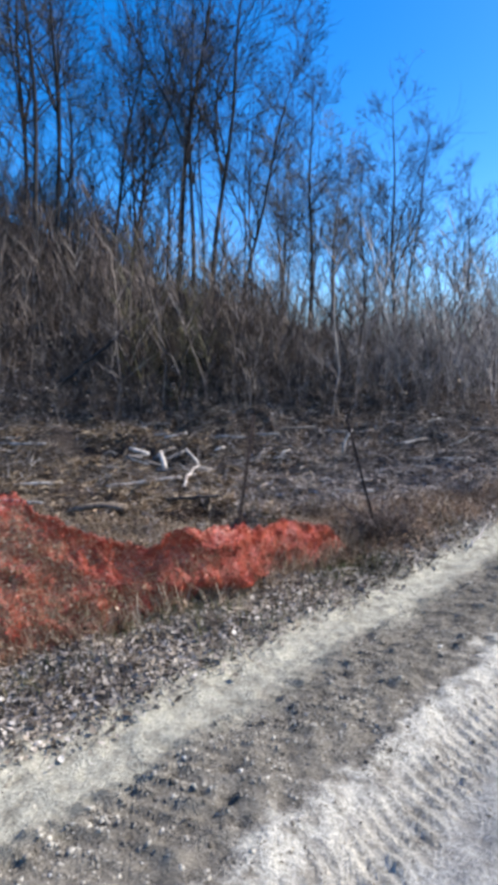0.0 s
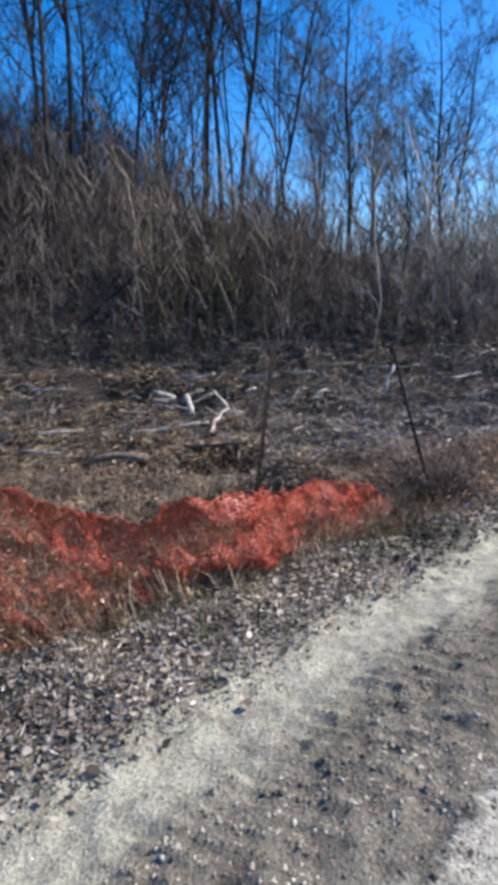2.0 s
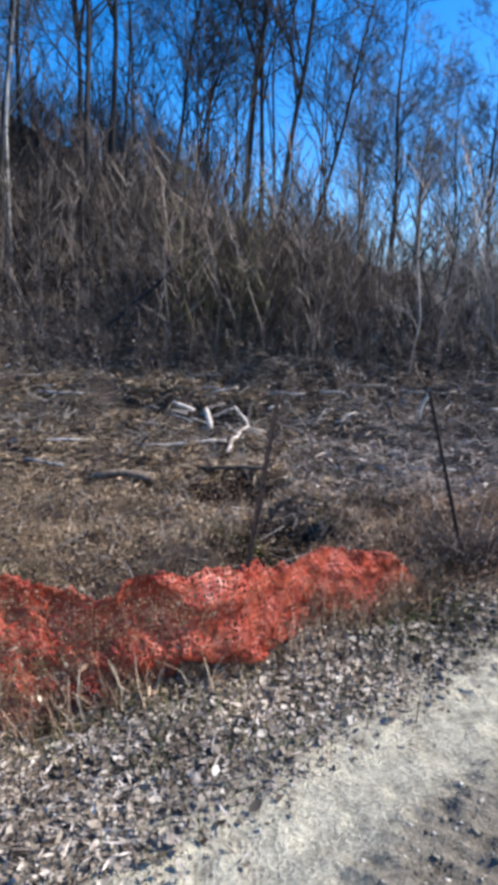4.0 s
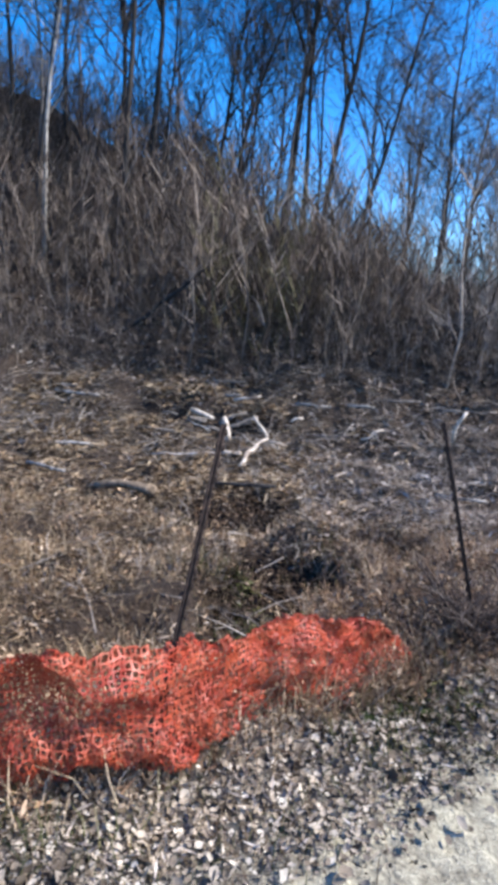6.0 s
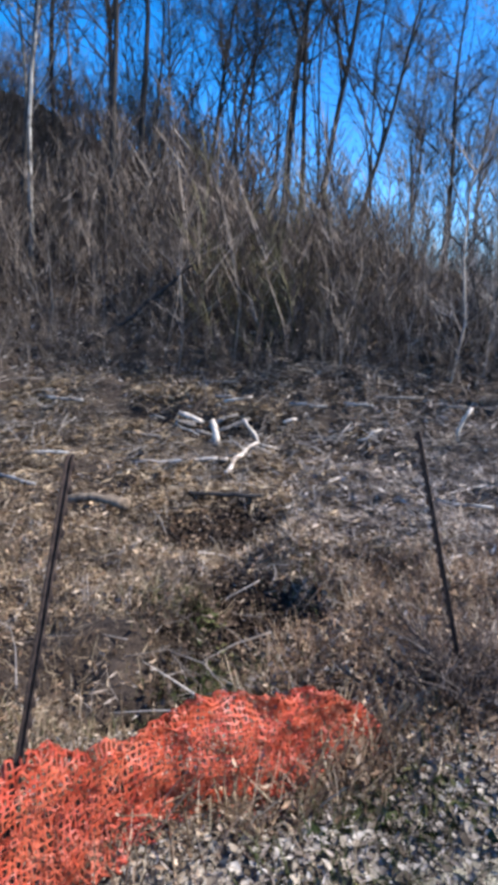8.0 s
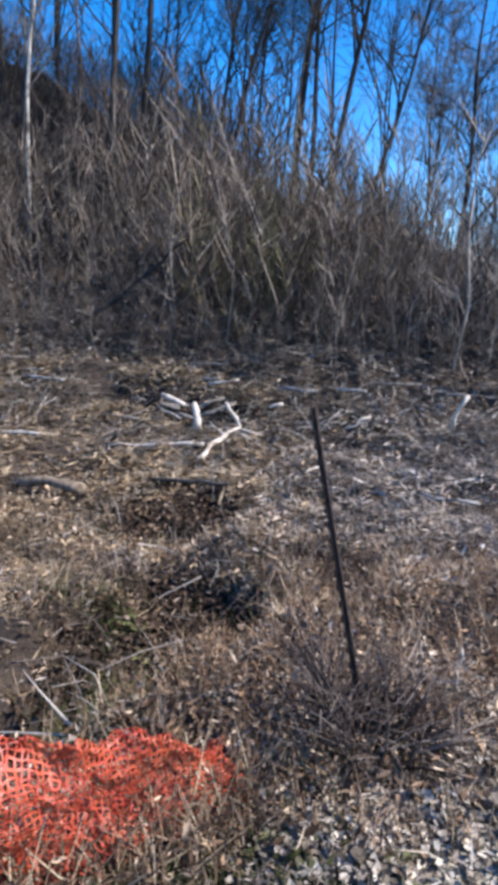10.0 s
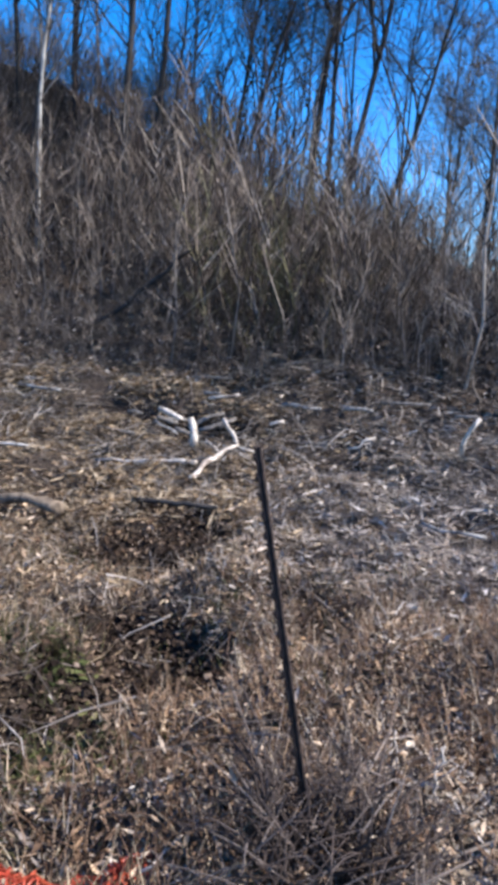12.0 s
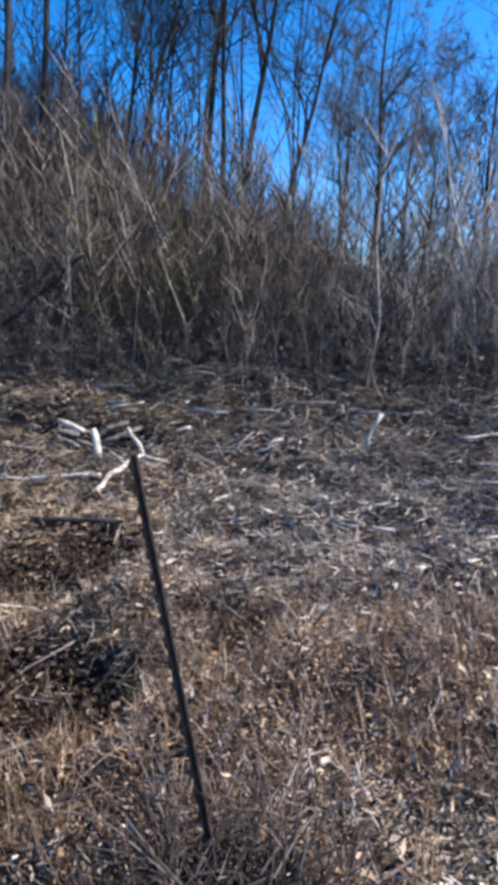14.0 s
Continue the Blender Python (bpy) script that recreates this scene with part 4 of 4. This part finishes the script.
def build_things():
    shrub(1.15, 5.25, 0.36, 0.34, 70, 61, MAT["darktwig"], "low dark tangled dead shrub beside the end of the fence")
    shrub(2.5, 7.0, 0.34, 0.3, 30, 62, MAT["darktwig"], "small dark tangled dead shrub among dry weeds")
    build_fence()
    fence_post((-0.185, 3.9, -0.2), (0.03, 4.09, 1.235), "thin dark rusty studded steel post leaning over the orange fence")
    fence_post((1.185, 5.225, -0.2), (0.864, 5.396, 1.115), "thin dark rusty studded steel post leaning among dry weeds")
    G = "white cut branches"
    w = MAT["peeled"]
    branch("fallen_branch", [(-1.76, 11.5, 0.06), (-1.66, 11.4, -0.36)], 0.042, 0.05, w, "short white peeled stub standing in a brush pile", group=G)
    branch("fallen_branch", [(-1.24, 11.4, 0.11), (-0.97, 11.2, -0.18), (-1.15, 10.5, -0.28), (-1.13, 10.0, -0.44)], 0.026, 0.034, w, "crooked white peeled branch lying in a brush pile", group=G,
           side=[((-0.98, 11.2, -0.2), (-0.68, 11.3, -0.28), 0.018), ((-1.1, 10.85, -0.22), (-1.35, 11.0, -0.1), 0.012)])
    branch("fallen_branch", [(-1.22, 10.4, -0.27), (-1.9, 10.4, -0.34), (-2.58, 10.4, -0.42)], 0.028, 0.02, w, "long thin white branch lying on the ground", group=G)
    branch("fallen_branch", [(1.96, 11.6, 0.42), (1.8, 11.6, -0.05)], 0.024, 0.03, w, "white peeled branch leaning upright in brush", group=G)
    branch("fallen_branch", [(-2.42, 11.9, 0.08), (-2.01, 11.8, -0.03)], 0.045, 0.035, w, "short white log end in a brush pile", group=G)
    branch("fallen_branch", [(-1.77, 12.2, 0.25), (-1.29, 12.2, 0.35)], 0.022, 0.016, w, "white branch lying across a brush pile", group=G)
    branch("fallen_branch", [(-0.71, 11.8, 0.04), (-0.51, 11.8, 0.09)], 0.022, 0.022, w, "short white branch piece on the cleared ground", group=G)
    branch("fallen_branch", [(0.44, 11.3, -0.08), (0.76, 11.4, 0.08)], 0.018, 0.012, w, "thin white branch lying on the cleared ground", group=G)
    branch("fallen_branch", [(2.9, 11.7, 0.14), (3.5, 11.8, 0.22)], 0.02, 0.014, w, "thin white branch lying on the cleared ground", group=G)
    o = MAT["oldlog"]
    rnd = random.Random(77)
    for _ in range(15):
        x, y = rnd.gauss(-2.0, 0.5), rnd.gauss(12.0, 0.3)
        a, L, r = rnd.uniform(-0.7, 0.7), rnd.uniform(0.2, 0.6), rnd.uniform(0.018, 0.04)
        z = float(height(x, y)) + rnd.uniform(0.03, 0.22)
        e = (x + L * math.cos(a), y + L * math.sin(a), z + rnd.uniform(-0.12, 0.12))
        branch("fallen_branch", [(x, y, z), e], r, r * 0.7, rnd.choice([MAT["greybark"], MAT["bark"], MAT["palebark"]]), "grey cut branch in a heap on the cleared ground", group="heaped cut branches", sides=6)
    for x, y, L in ((3.4, 11.2, 0.9), (2.7, 12.6, 0.7), (0.6, 12.8, 0.8), (-3.6, 11.6, 1.1), (-4.6, 10.2, 1.3), (-3.9, 9.3, 0.8), (1.4, 9.6, 0.6), (-5.2, 12.4, 1.2), *[(rnd.uniform(-6, 5), rnd.uniform(10.5, 13.4), rnd.uniform(0.3, 0.8)) for _ in range(16)]):
        a, z = rnd.uniform(-0.5, 0.5), float(height(x, y)) + 0.05
        branch("fallen_branch", [(x, y, z), (x + L * math.cos(a), y + L * math.sin(a), z + 0.03)], 0.03, 0.02, rnd.choice([MAT["greybark"], MAT["palebark"]]), "grey dead branch lying on the litter", group="scattered dead branches", sides=6)
    branch("fallen_log", [(-2.6, 8.6, -0.42), (-2.1, 8.5, -0.34), (-1.81, 8.5, -0.38)], 0.045, 0.06, o, "short rotten brown log on the leaf litter", "log")
    branch("fallen_log", [(-1.33, 9.1, -0.39), (-0.9, 9.1, -0.37), (-0.5, 9.1, -0.34)], 0.03, 0.025, MAT["bark"], "dark thin log lying on the leaf litter", "log")
    branch("fallen_branch", [(-5.14, 14.0, 0.97), (-4.3, 14.0, 1.42), (-3.59, 14.0, 1.97), (-2.74, 14.0, 2.63)], 0.05, 0.03, MAT["bark"], "dark dead branch leaning across the saplings", wob=0.03)
    branch("dead_weed", [(1.85, 4.95, -0.1), (2.0, 5.1, 0.12), (2.08, 5.2, 0.3)], 0.012, 0.006, MAT["peeled"], "bent pale dead stem among dry weeds", "weed", side=[((2.0, 5.1, 0.12), (2.15, 5.12, 0.22), 0.006)])

    for x, y, dx, dy, tall in ((1.44, 5.53, 0.0, 0.02, 0.26), (1.33, 5.69, -0.02, 0.0, 0.2), (1.16, 5.28, 0.14, 0.1, 0.1), (1.43, 5.65, 0.03, 0.0, 0.2), (1.74, 5.81, 0.05, 0.02, 0.17), (1.72, 6.06, 0.12, 0.15, 0.09), (0.7, 5.09, 0.14, 0.2, 0.08)):
        z = float(height(x, y)) - 0.02
        branch("dead_weed", [(x, y, z), (x + dx * 0.4, y + dy * 0.5, z + tall * 0.55), (x + dx, y + dy, z + tall)], 0.0055, 0.003, MAT["peeled"], "thin pale dead stalk standing among dry weeds", "weed", "pale dead stalks", sides=5, wob=0.006,
               side=[((x + dx * 0.5, y + dy * 0.5, z + tall * 0.6), (x + dx * 0.5 + 0.05, y + dy * 0.5, z + tall * 0.85), 0.002)])


build_trees()
build_things()
build_stones()
build_brush()
build_loose()
